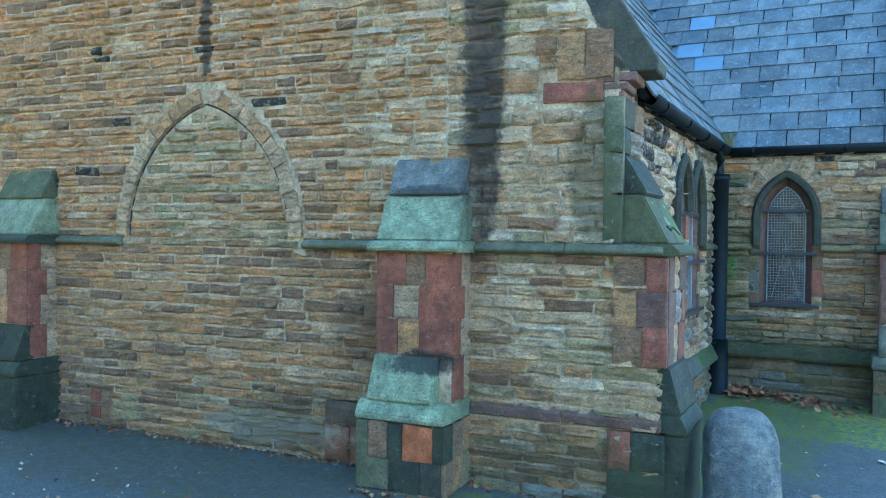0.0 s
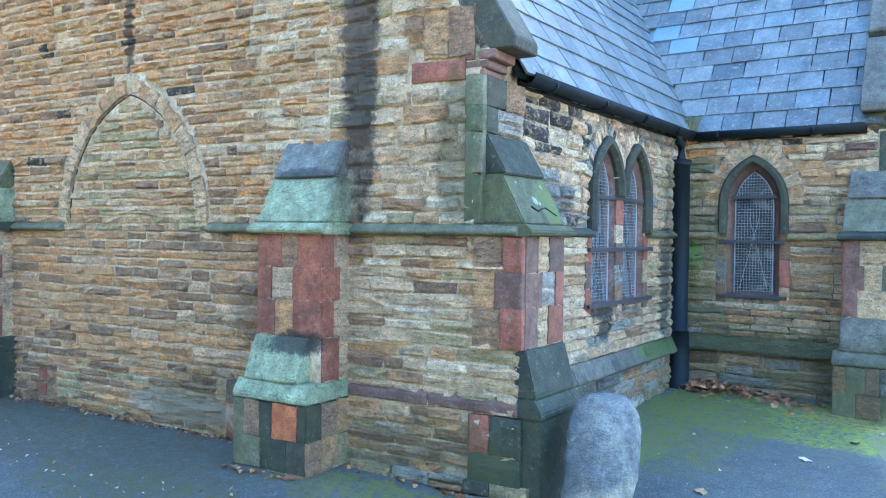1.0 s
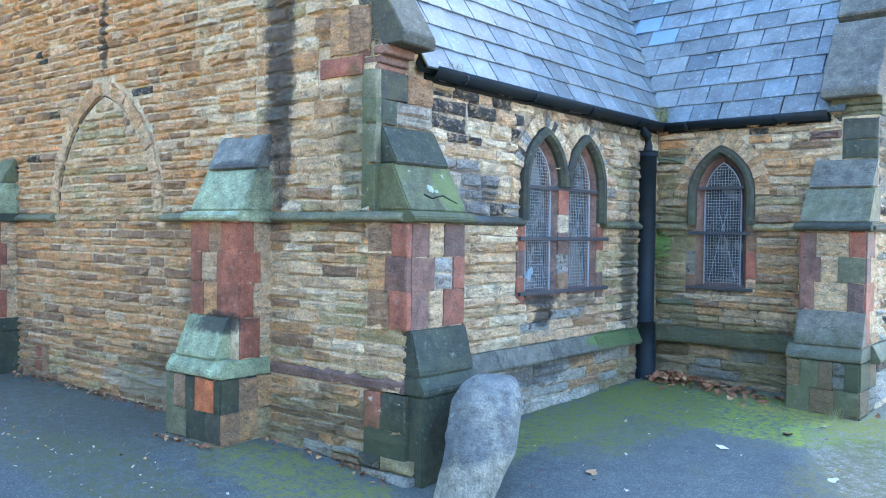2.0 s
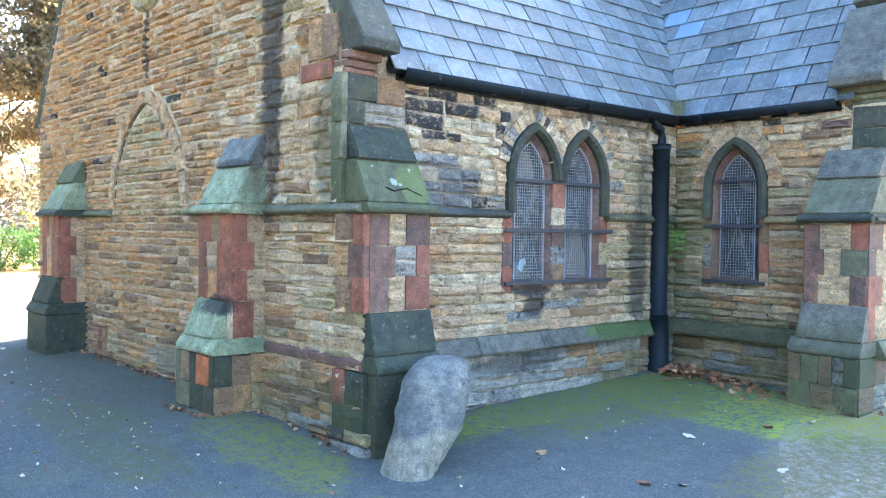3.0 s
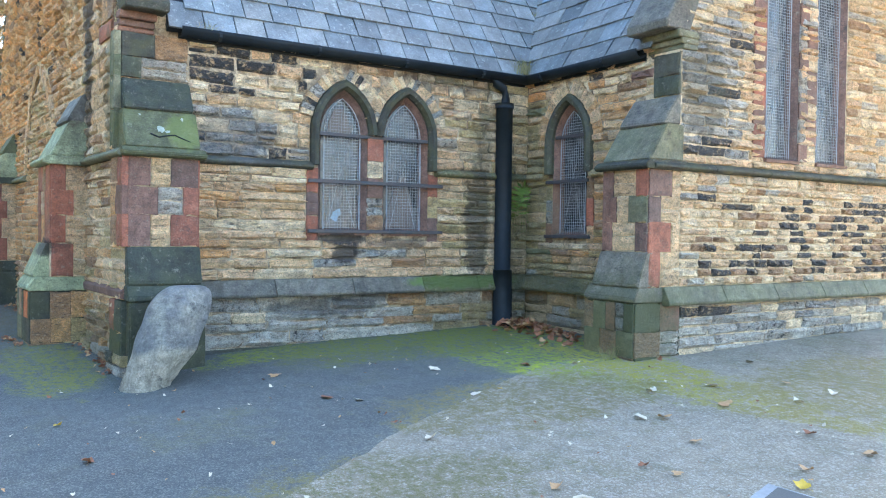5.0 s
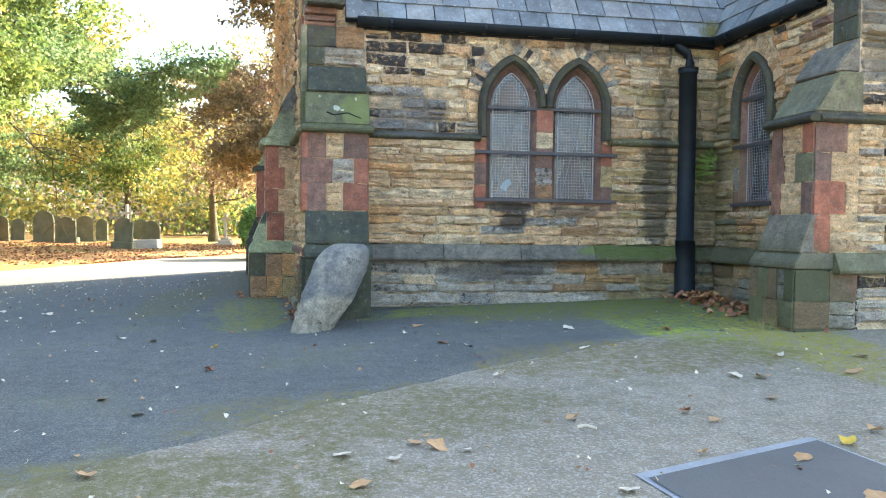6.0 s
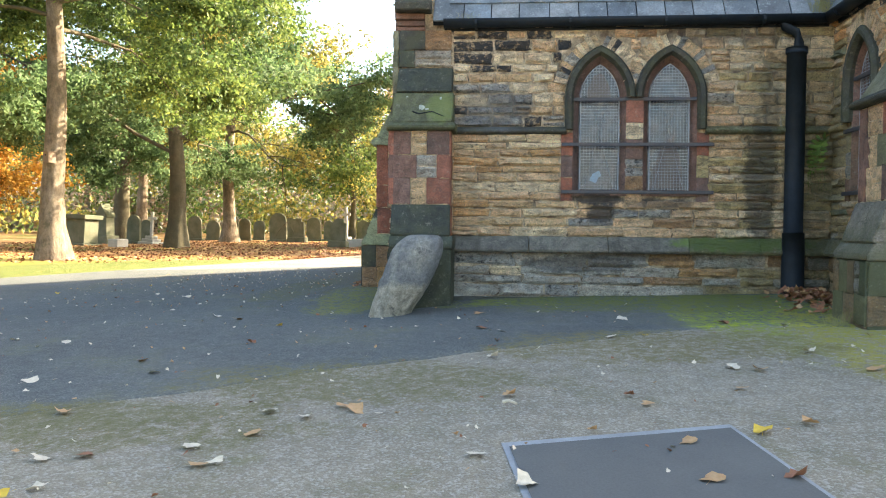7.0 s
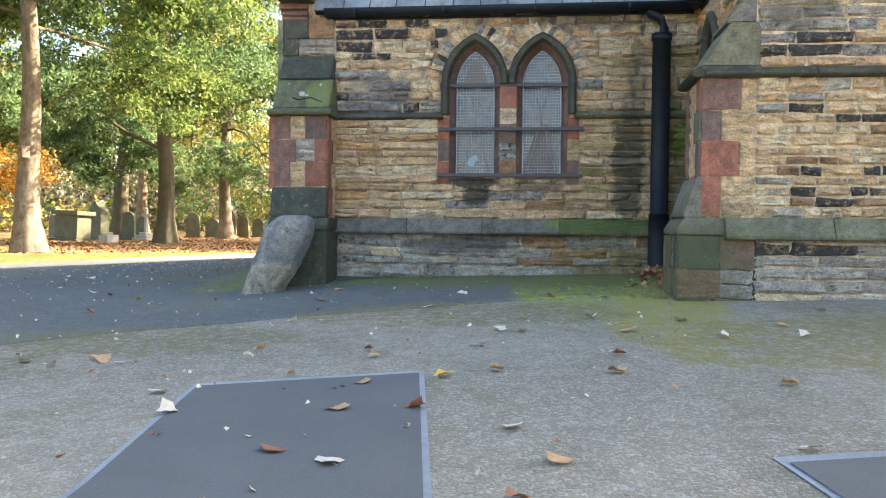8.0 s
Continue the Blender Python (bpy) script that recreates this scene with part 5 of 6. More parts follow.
def patch(corners, label):
    root = None
    for name, grow, lift, mat in (("road_patch", 0.0, 0.002, PATCH), ("seal_band", 0.06, -0.002, SEAL)):
        c = Vector((sum(p[0] for p in corners) / 4, sum(p[1] for p in corners) / 4))
        bm = bmesh.new()
        n = 10
        pts = [Vector(p) + (Vector(p) - c).normalized() * grow for p in corners]
        grid = [[pts[0].lerp(pts[1], i / n).lerp(pts[3].lerp(pts[2], i / n), j / n) for i in range(n + 1)] for j in range(n + 1)]
        vs = [[bm.verts.new((p.x, p.y, gz(p.x, p.y) + lift)) for p in row] for row in grid]
        for a, b in zip(vs, vs[1:]):
            for k in range(n):
                bm.faces.new((a[k], a[k + 1], b[k + 1], b[k]))
        bmesh.ops.recalc_face_normals(bm, faces=bm.faces[:])
        ob = part(name, bm, mat, root, "" if root is None else "pale sealed joint round the patch")
        root = root or tagged(ob, label, "road patch", "tarmac patches", "structure")


patch([(3.27, 6.0), (3.0, 6.86), (5.3, 7.22), (5.4, 6.32)], "smooth dark tarmac repair patch with a pale sealed edge")
patch([(4.05, 8.05), (3.85, 8.9), (6.1, 9.4), (6.2, 8.5)], "smooth dark tarmac repair patch with a pale sealed edge")


# ---- extra stones at the corners ----
blocks(wall_gable, 3.05, 3.172, [1.47, 1.77, 2.02, 2.18, 2.36], [[(1, "mossgreen")], [(1, "lichen")], [(1, "mossgreen")], [(1, "lichen")]], 0.02, 1)
blocks(wall_gable, 3.12, 3.446, [0.735, 0.97, 1.18, 1.392], [[(1, "brown"), (0.8, "red")], [(0.8, "tawny"), (1, "mauve")], [(1, "brown"), (0.7, "red")]], 0.03, 2)
blocks(wall_gable, 3.1, 3.446, [-0.14, 0.1, 0.33], [[(1, "bottle")], [(0.7, "red"), (1, "bottle")]], 0.03, 2)


# ---- trees ----
def make_leaf_material(name, colours, glow=0.45):
    """Thin leaves that let some light through; the tone changes from leaf to leaf and from bough to bough."""
    n = Nodes(name, 0.6, spec=0.3)
    r = n.chance()
    ramp = n.tree.nodes.new("ShaderNodeValToRGB")
    while len(ramp.color_ramp.elements) < len(colours):
        ramp.color_ramp.elements.new(0.5)
    for k, (e, c) in enumerate(zip(ramp.color_ramp.elements, colours)):
        e.position, e.color = k / max(1, len(colours) - 1), (*c, 1)
    mixed = n.math("ADD", n.math("MULTIPLY", r, 0.45), n.span(n.noise(0.5, 3), 0.3, 0.7, 0.0, 0.55))
    n.tree.links.new(mixed, ramp.inputs[0])
    colour = n.shade(n.math("FRACT", n.math("MULTIPLY", r, 7.7)), 0.7, 1.3, ramp.outputs[0])
    n.done(colour)
    t = n.tree.nodes.new("ShaderNodeBsdfTranslucent")
    n.tree.links.new(colour, t.inputs[0])
    mix = n.tree.nodes.new("ShaderNodeMixShader")
    mix.inputs[0].default_value = glow
    n.tree.links.new(n.bsdf.outputs[0], mix.inputs[1])
    n.tree.links.new(t.outputs[0], mix.inputs[2])
    n.tree.links.new(mix.outputs[0], n.tree.nodes["Material Output"].inputs[0])
    return n.mat


LEAF_GREEN = make_leaf_material("green_leaves", [(0.035, 0.07, 0.03), (0.1, 0.165, 0.07), (0.16, 0.24, 0.105), (0.27, 0.34, 0.14)], 0.58)
LEAF_LIME = make_leaf_material("yellow_green_leaves", [(0.03, 0.06, 0.02), (0.07, 0.12, 0.04), (0.155, 0.215, 0.055), (0.32, 0.35, 0.08)], 0.5)
LEAF_GOLD = make_leaf_material("golden_leaves", [(0.07, 0.1, 0.045), (0.18, 0.19, 0.06), (0.42, 0.36, 0.09), (0.3, 0.25, 0.1)], 0.5)
LEAF_ORANGE = make_leaf_material("orange_beech_leaves", [(0.28, 0.13, 0.03), (0.5, 0.25, 0.05), (0.58, 0.34, 0.07), (0.34, 0.22, 0.06)])
LEAF_BROWN = make_leaf_material("brown_beech_leaves", [(0.16, 0.115, 0.09), (0.27, 0.19, 0.14), (0.36, 0.26, 0.16), (0.36, 0.29, 0.15)], 0.5)
LEAF_OLIVE = make_leaf_material("olive_brown_leaves", [(0.11, 0.1, 0.06), (0.18, 0.15, 0.085), (0.26, 0.2, 0.11), (0.33, 0.25, 0.12)], 0.5)
# Distance haze is painted into these leaf colours, pale and bluish.
LEAF_HAZE = make_leaf_material("haze_tinted_leaves", [(0.17, 0.25, 0.26), (0.27, 0.28, 0.22), (0.42, 0.3, 0.21), (0.2, 0.3, 0.34)])
LEAF_BUSH = make_leaf_material("glossy_bush_leaves", [(0.04, 0.1, 0.025), (0.09, 0.18, 0.04), (0.16, 0.25, 0.06)], 0.3)


def make_bark():
    n = Nodes("pale_bark", 0.9, spec=0.2)
    patchy, streak, grain = n.noise(2.2, 6, 0.7), n.noise(9, 5, 0.75, stretch=(1, 1, 0.3)), n.noise(40, 4, 0.75)
    colour = n.mix(n.span(patchy, 0.4, 0.6), (0.25, 0.2, 0.15), (0.16, 0.125, 0.09))
    colour = n.mottle(streak, 0.55, 1.4, colour)
    colour = n.mix(n.span(n.noise(5, 5, 0.7), 0.58, 0.66, 0.0, 0.7), colour, (0.09, 0.085, 0.05))
    return n.done(n.mottle(grain, 0.7, 1.3, colour), n.math("ADD", streak, grain), 1.0, 0.03)


BARK_PALE = make_bark()
BARK_DARK = make_plain("dark_bark", (0.075, 0.066, 0.043), (0.115, 0.1, 0.066), 4, 0.9, 0, 1.0, 0.2, 20, 0.04)


def leaf_mesh(spots, size, rnd, squash=1.0):
    """Many small folded leaves at the given spots."""
    n = len(spots)
    rng = np.random.default_rng(rnd.randrange(10 ** 6))
    spots = np.array(spots)
    a = rng.normal(size=(n, 3))
    a /= np.linalg.norm(a, axis=1)[:, None]
    b = np.cross(a, rng.normal(size=(n, 3)))
    b /= np.linalg.norm(b, axis=1)[:, None]
    c = np.cross(a, b)
    s = size * rng.uniform(0.6, 1.35, (n, 1))
    quad = np.stack([spots - a * s, spots - b * s * 0.55 + c * s * 0.16, spots + a * s, spots + b * s * 0.55 + c * s * 0.16], 1).reshape(-1, 3)
    me = bpy.data.meshes.new("crown")
    me.from_pydata(quad.tolist(), [], np.arange(4 * n).reshape(-1, 4).tolist())
    return me


def tree(x, y, height, girth, fork, spread_out, leaves, size, leaf_material, bark, label, seed, low=0.0, lean=(0, 0), boughs=9, droop=0.25, clump=0.8, tilt=0.0):
    """A tapered, flared trunk, limbs that divide twice, and leaves in clumps along the twigs. fork: height of the lowest limb; low: the crown's underside, which rises by tilt towards +y."""
    rnd = random.Random(seed)
    root = tagged(new("tree"), label, "tree", "churchyard trees")
    root.matrix_basis = pose(x, y, gz(x, y) - 0.06)
    bm = bmesh.new()
    trunk, r0 = [], girth / 2
    sides, rows = 12, []
    for k in range(15):
        t = k / 14
        z = height * 0.85 * t
        cx = lean[0] * z + 0.12 * math.sin(z * 0.7 + seed) * min(1, z / 3)
        cy = lean[1] * z + 0.12 * math.cos(z * 0.6 + seed) * min(1, z / 3)
        r = r0 * (1 - 0.75 * t) + r0 * 0.55 * math.exp(-z / (0.45 * girth / 0.6))
        trunk.append((Vector((cx, cy, z)), r))
        rows.append([bm.verts.new((cx + r * (1 + 0.16 * math.sin(5 * a + seed) * math.exp(-z / 0.5) + 0.05 * noise.noise(Vector((a, z, seed)))) * math.cos(a), cy + r * math.sin(a) * (1 + 0.16 * math.sin(5 * a + seed) * math.exp(-z / 0.5)), z)) for a in [2 * math.pi * q / sides for q in range(sides)]])
    for a, b in zip(rows, rows[1:]):
        for q in range(sides):
            bm.faces.new((a[q], a[(q + 1) % sides], b[(q + 1) % sides], b[q])).smooth = True
    bm.faces.new(rows[-1])
    part("trunk", bm, bark, root)
    tips = []

    def limb(bm, start, way, length, r, level):
        pts, p, d = [start], start.copy(), way.normalized()
        steps = 5
        for k in range(steps):
            d = (d + Vector((rnd.uniform(-0.25, 0.25), rnd.uniform(-0.25, 0.25), rnd.uniform(-0.2, 0.2) - droop * 0.12 * (level + 1)))).normalized()
            p = p + d * length / steps
            pts.append(p.copy())
        tube(bm, pts, r, 6, 0.35)
        if level < 2:
            for k in range(4 if level else 5):
                q = pts[1 + (k + level) % 5] if k else pts[-1]
                out = (d + Vector((rnd.uniform(-1, 1), rnd.uniform(-1, 1), rnd.uniform(-0.5, 0.6)))).normalized()
                limb(bm, q, out, length * rnd.uniform(0.4, 0.62), r * 0.45, level + 1)
        if level >= 1:
            tips.extend(pts[2:])

    for k in range(boughs):
        h = fork + (height * 0.82 - fork) * (k / boughs) ** 1.15
        base = min(trunk, key=lambda c: abs(c[0].z - h))
        a = 2.4 * k + rnd.uniform(-0.4, 0.4) + seed
        rise = rnd.uniform(0.0, 0.45) + 0.5 * k / boughs
        bm = bmesh.new()
        limb(bm, Vector((base[0].x, base[0].y, h)), Vector((math.cos(a), math.sin(a), rise)), spread_out * rnd.uniform(0.7, 1.05) * (1 - 0.35 * k / boughs), base[1] * 0.3, 0)
        part("limb", bm, BARK_DARK, root)
    rng = np.random.default_rng(seed)
    # clumps round the twigs, each with its own spread, so that gaps stay between them
    knots = np.array([tuple(p) for p in tips])
    knots = np.repeat(knots, 3, 0) + rng.normal(0, clump * 0.8, (3 * len(knots), 3)) * (1, 1, 0.6)
    knots = knots[rng.random(len(knots)) < 0.68]
    spots = knots[rng.integers(0, len(knots), leaves)] + rng.normal(0, 1, (leaves, 3)) * clump * 0.3 * (1, 1, 0.55)
    spots = spots[spots[:, 2] > low + 0.8 * np.sin(spots[:, 0] * 0.9 + seed) * np.cos(spots[:, 1] * 0.8) + tilt * np.maximum(0, spots[:, 1])]
    me = leaf_mesh(spots, size, rnd)
    me.materials.append(leaf_material)
    crown = new("crown", me)
    crown.parent = root
    return root


tree(-12.7, -5.5, 14, 0.6, 5.7, 4.3, 150000, 0.062, LEAF_LIME, BARK_PALE, "tall tree with pale smooth trunk, yellow-green autumn leaves", 3, low=3.7, clump=0.6, droop=0.45, boughs=14)
tree(-24.6, -7.6, 17, 0.7, 3.7, 8.6, 230000, 0.085, LEAF_GREEN, BARK_DARK, "broad green tree with thick dark trunk among the graves", 5, low=2.9, clump=0.8, droop=0.3, tilt=0.35, boughs=13)
tree(-36.5, -9.8, 17, 0.7, 6.0, 6.0, 26000, 0.12, LEAF_GOLD, BARK_PALE, "golden autumn tree with a sunlit trunk behind the graves", 7, low=4.4)
tree(-37.5, -16.5, 17, 0.9, 6.5, 7.0, 26000, 0.12, LEAF_LIME, BARK_DARK, "leaning dark-trunked tree turning yellow", 8, low=5.0, lean=(0.02, 0.05))
tree(-41, -17, 17, 0.7, 6.0, 7.0, 24000, 0.12, LEAF_GOLD, BARK_PALE, "golden autumn tree at the back of the graveyard", 9, low=3.4)
tree(-18.6, -15.4, 10, 0.45, 2.4, 3.6, 70000, 0.075, LEAF_ORANGE, BARK_DARK, "copper-orange beech tree in full autumn colour", 10, low=1.9, droop=0.4, clump=0.7, boughs=12)
tree(-52, -6.3, 14, 0.5, 3.5, 4.0, 20000, 0.12, LEAF_LIME, BARK_DARK, "slender tree with thin yellow-green leaves", 11, low=1.8)
tree(-38, 5.5, 9, 0.5, 3.0, 4.0, 13000, 0.1, LEAF_BROWN, BARK_DARK, "brown copper beech thinning in autumn", 12, low=2.6)
tree(-34, 9.0, 16, 0.6, 4.0, 7.5, 110000, 0.1, LEAF_OLIVE, BARK_DARK, "dull olive-brown autumn tree with a straight dark trunk", 13, low=3.0)
tree(-46, 0.0, 12, 0.5, 2.4, 5.0, 9000, 0.11, LEAF_GOLD, BARK_DARK, "low golden tree behind the graves", 14, low=1.4)


# Woods all round the churchyard.
def far_woods():
    rnd = random.Random(77)
    for material, name, label, ring, count in ((LEAF_GOLD, "golden_woods", "golden autumn woodland beyond the graveyard", (60, 74), 9), (LEAF_HAZE, "misty_woods", "mixed woodland far behind the graves, haze in its leaf colours", (84, 112), 44), (LEAF_LIME, "green_woods", "yellow-green woodland at the churchyard's edge", (66, 90), 9)):
        spots = []
        for k in range(count):
            a = radians(160 + 62 * (k + rnd.uniform(0.1, 0.9)) / count) if material != LEAF_HAZE else radians(160 + 64 * (k + 0.5) / count)
            if material == LEAF_LIME:
                a = radians(180 + 40 * k / count)
            far = rnd.uniform(*ring)
            cx, cy = 6 + far * math.cos(a), 6 + far * math.sin(a)
            tall, wide = rnd.uniform(7, 13) * far / 75, rnd.uniform(3.0, 5.5)
            for q in range(26):
                bx, by, bz = cx + rnd.gauss(0, wide * 0.55), cy + rnd.gauss(0, wide * 0.55), 0.2 + tall * rnd.random() ** (1.5 if material == LEAF_HAZE else 0.9)
                b = rnd.uniform(0.7, 1.5)
                for _ in range(90):
                    spots.append((bx + rnd.gauss(0, b), by + rnd.gauss(0, b), max(0, bz + rnd.gauss(0, b * 0.6))))
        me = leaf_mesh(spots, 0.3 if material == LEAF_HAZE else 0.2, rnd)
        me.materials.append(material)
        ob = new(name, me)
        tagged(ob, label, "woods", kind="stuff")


far_woods()


def light_blocking_woods():
    """An unseen belt of trees, added to cut sky light from the south and bounce warm light."""
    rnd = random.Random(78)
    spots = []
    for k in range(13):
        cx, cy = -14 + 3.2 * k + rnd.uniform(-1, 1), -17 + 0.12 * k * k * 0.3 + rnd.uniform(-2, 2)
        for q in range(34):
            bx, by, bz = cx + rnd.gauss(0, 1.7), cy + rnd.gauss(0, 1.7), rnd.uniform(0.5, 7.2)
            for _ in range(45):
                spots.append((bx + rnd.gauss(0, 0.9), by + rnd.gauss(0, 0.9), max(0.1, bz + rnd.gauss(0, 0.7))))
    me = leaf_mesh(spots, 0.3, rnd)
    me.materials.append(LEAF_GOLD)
    tagged(new("woods", me), "unseen golden tree belt added to dim and warm the light", "woods", kind="stuff")


light_blocking_woods()


def bush(x, y, r, h, count, label, seed):
    rnd = random.Random(seed)
    root = tagged(new("bush"), label, "bush")
    root.matrix_basis = pose(x, y, gz(x, y) - 0.05)
    bm = bmesh.new()
    for k in range(7):
        a = k * 0.9
        tube(bm, [(0.05 * math.cos(a), 0.05 * math.sin(a), 0), (0.3 * r * math.cos(a), 0.3 * r * math.sin(a), h * 0.4), (0.6 * r * math.cos(a), 0.6 * r * math.sin(a), h * 0.75)], 0.03, 5, 0.4)
    part("stems", bm, BARK_DARK, root)
    spots = []
    while len(spots) < count:
        p = Vector((rnd.gauss(0, 1), rnd.gauss(0, 1), rnd.gauss(0, 1))).normalized()
        u = rnd.uniform(0.72, 1.0) * (1 + 0.16 * noise.noise(p * 2.2 + Vector((seed, 0, 0))))
        z = h * 0.5 + p.z * u * h * 0.52
        if z > 0.02:
            spots.append((p.x * u * r, p.y * u * r, z))
    me = leaf_mesh(spots, 0.055, rnd)
    me.materials.append(LEAF_BUSH)
    ob = new("foliage", me)
    ob.parent = root


bush(-17.4, 4.4, 1.15, 1.75, 9000, "rounded glossy green bush beside the drive", 4)
for k in range(5):
    bush(-30 - 0.4 * k, 6.5 + 2.0 * k, 1.4, 1.7, 3000, "clipped dark green hedge bush behind the drive", 20 + k)

# ---- nest box on the pale trunk ----
root = tagged(new("nest_box"), "small brown wooden nest box fixed to a tree trunk", "nest box")
root.matrix_basis = pose(-12.42, -5.42, 2.15, 0, 0, 65)
WOOD = make_plain("brown_box_wood", (0.17, 0.12, 0.085), (0.21, 0.15, 0.11), 10, 0.8, 0, 0.4)
bm = bmesh.new()
box(bm, -0.11, 0.11, -0.1, 0.1, -0.14, 0.12, 0.006)
part("box_body", bm, WOOD, root)
bm = bmesh.new()
box(bm, -0.13, 0.13, -0.14, 0.11, 0.12, 0.145, 0.004)
part("box_roof", bm, WOOD, root)
bm = bmesh.new()
bmesh.ops.create_cone(bm, cap_ends=True, segments=14, radius1=0.022, radius2=0.022, depth=0.006, matrix=pose(0, -0.103, 0.05, 90, 0, 0))
part("entrance_hole", bm, IRON, root, "dark round entrance hole")

# ---- gravestones ----
GRAVE = make_plain("mossy_gravestone", (0.1, 0.11, 0.07), (0.17, 0.165, 0.12), 2.5, 0.9, 0, 0.7, 0.2, 25, 0.02)
GRAVE_PALE = make_plain("pale_gravestone", (0.5, 0.48, 0.43), (0.38, 0.37, 0.33), 3, 0.85, 0, 0.5, 0.2, 25, 0.01)


def gravestone(kind, x, y, w, h, seed):
    rnd = random.Random(seed)
    pale = kind in ("cross", "block")
    mat = GRAVE_PALE if pale else GRAVE
    words = {"pointed": "weathered pointed gravestone green with moss", "round": "weathered round-topped gravestone on leaf-strewn grass", "square": "dark shouldered gravestone with a flat top",
             "cross": "pale stone cross on stepped base among graves", "obelisk": "tall gabled stone monument on a block base", "chest": "long stone chest tomb with an overhanging slab", "block": "low pale stone block beside a grave"}
    root = tagged(new("gravestone"), words[kind], "gravestone", "gravestones")
    root.matrix_basis = pose(x, y, gz(x, y) - 0.08, rnd.uniform(-2, 2), rnd.uniform(-2.5, 2.5), 82 + rnd.uniform(-14, 14))
    half, t = w / 2, 0.075

    def plate(name, outline, y0, y1):
        bm = bmesh.new()
        prism(bm, outline, y0, y1)
        bmesh.ops.bevel(bm, geom=[e for e in bm.edges if abs(e.verts[0].co.y - e.verts[1].co.y) < 1e-5 and len(e.link_faces) == 2 and e.calc_face_angle(0) > 0.9], offset=0.015, segments=1, affect="EDGES")
        part(name, bm, mat, root)

    def block(name, hx, hy, z0, z1):
        bm = bmesh.new()
        box(bm, -hx, hx, -hy, hy, z0, z1, 0.02)
        part(name, bm, mat, root)

    if kind == "pointed":
        plate("slab", [(-half, 0), (half, 0), (half, h * 0.68)] + [(half * math.cos(a), h * 0.68 + h * 0.32 * math.sin(a) ** 0.8) for a in (0.5, 0.95, 1.3)] + [(0, h)] + [(-half * math.cos(a), h * 0.68 + h * 0.32 * math.sin(a) ** 0.8) for a in (1.3, 0.95, 0.5)] + [(-half, h * 0.68)], -t, t)
        block("plinth", half * 1.15, 0.16, 0, 0.16)
    elif kind == "round":
        plate("slab", [(-half, 0), (half, 0)] + [(half * math.cos(a), h - half + half * math.sin(a)) for a in [math.pi * k / 12 for k in range(13)]], -t, t)
        block("plinth", half * 1.12, 0.15, 0, 0.12)
    elif kind == "square":
        plate("slab", [(-half, 0.3), (half, 0.3), (half, h * 0.84), (half * 0.7, h * 0.86), (half * 0.62, h * 0.96), (0, h), (-half * 0.62, h * 0.96), (-half * 0.7, h * 0.86), (-half, h * 0.84)], -t, t)
        block("plinth", half * 1.2, 0.2, 0, 0.32)
    elif kind == "obelisk":
        block("base", half * 1.25, half * 0.9, 0, h * 0.22)
        block("shaft", half * 0.85, half * 0.6, h * 0.22, h * 0.66)
        plate("gable_top", [(-half, h * 0.66), (half, h * 0.66), (half * 0.9, h * 0.74), (half * 0.25, h * 0.92), (0, h), (-half * 0.25, h * 0.92), (-half * 0.9, h * 0.74)], -half * 0.65, half * 0.65)
    elif kind == "cross":
        for k in range(3):
            block("step", 0.45 - 0.12 * k, 0.4 - 0.1 * k, 0.14 * k, 0.14 * k + 0.14)
        block("shaft", 0.07, 0.06, 0.42, h)
        bm = bmesh.new()
        box(bm, -0.26, 0.26, -0.055, 0.055, h * 0.76, h * 0.76 + 0.13, 0.015)
        part("arm", bm, mat, root)
    elif kind == "chest":
        block("base", half * 1.05, 0.5, 0, 0.14)
        block("body", half * 0.85, 0.36, 0.14, h * 0.86)
        block("slab", half, 0.48, h * 0.86, h)
    else:
        block("body", half, 0.3, 0, h)


GRAVES = [("obelisk", -29.2, -13.0, 0.8, 1.9), ("pointed", -30.7, -12.4, 0.7, 1.4), ("round", -32.3, -12.5, 0.6, 1.2), ("cross", -30.2, -11.3, 0.3, 1.55), ("pointed", -39.9, -13.2, 0.85, 1.5), ("round", -42.5, -13.1, 0.9, 1.25),
          ("pointed", -41.3, -11.5, 1.05, 1.7), ("round", -41.8, -10.8, 0.75, 1.4), ("round", -44.4, -10.8, 0.8, 1.3), ("pointed", -39.5, -8.0, 1.15, 1.7), ("square", -38.5, -6.6, 0.95, 1.4)]
GRAVES += [("pointed", -42.7, -6.7, 1.05, 1.5), ("round", -45.3, -6.4, 0.75, 1.35), ("square", -28.3, -1.9, 0.72, 1.3), ("cross", -35.5, -3.1, 0.24, 2.0), ("round", -39.4, -2.6, 1.0, 1.25), ("chest", -26.6, -12.8, 1.7, 1.35), ("round", -36.6, -20.0, 0.7, 1.3),
           ("block", -29.2, -1.1, 1.0, 0.4), ("round", -42.0, 2.5, 0.8, 1.3), ("cross", -37.0, 1.4, 0.3, 1.7), ("pointed", -46.5, -9.3, 0.9, 1.5), ("round", -47.0, -4.5, 0.9, 1.4), ("block", -24.6, -10.0, 0.5, 0.35)]
for k, (kind, x, y, w, h) in enumerate(GRAVES):
    gravestone(kind, x, y, w, h, 300 + k)


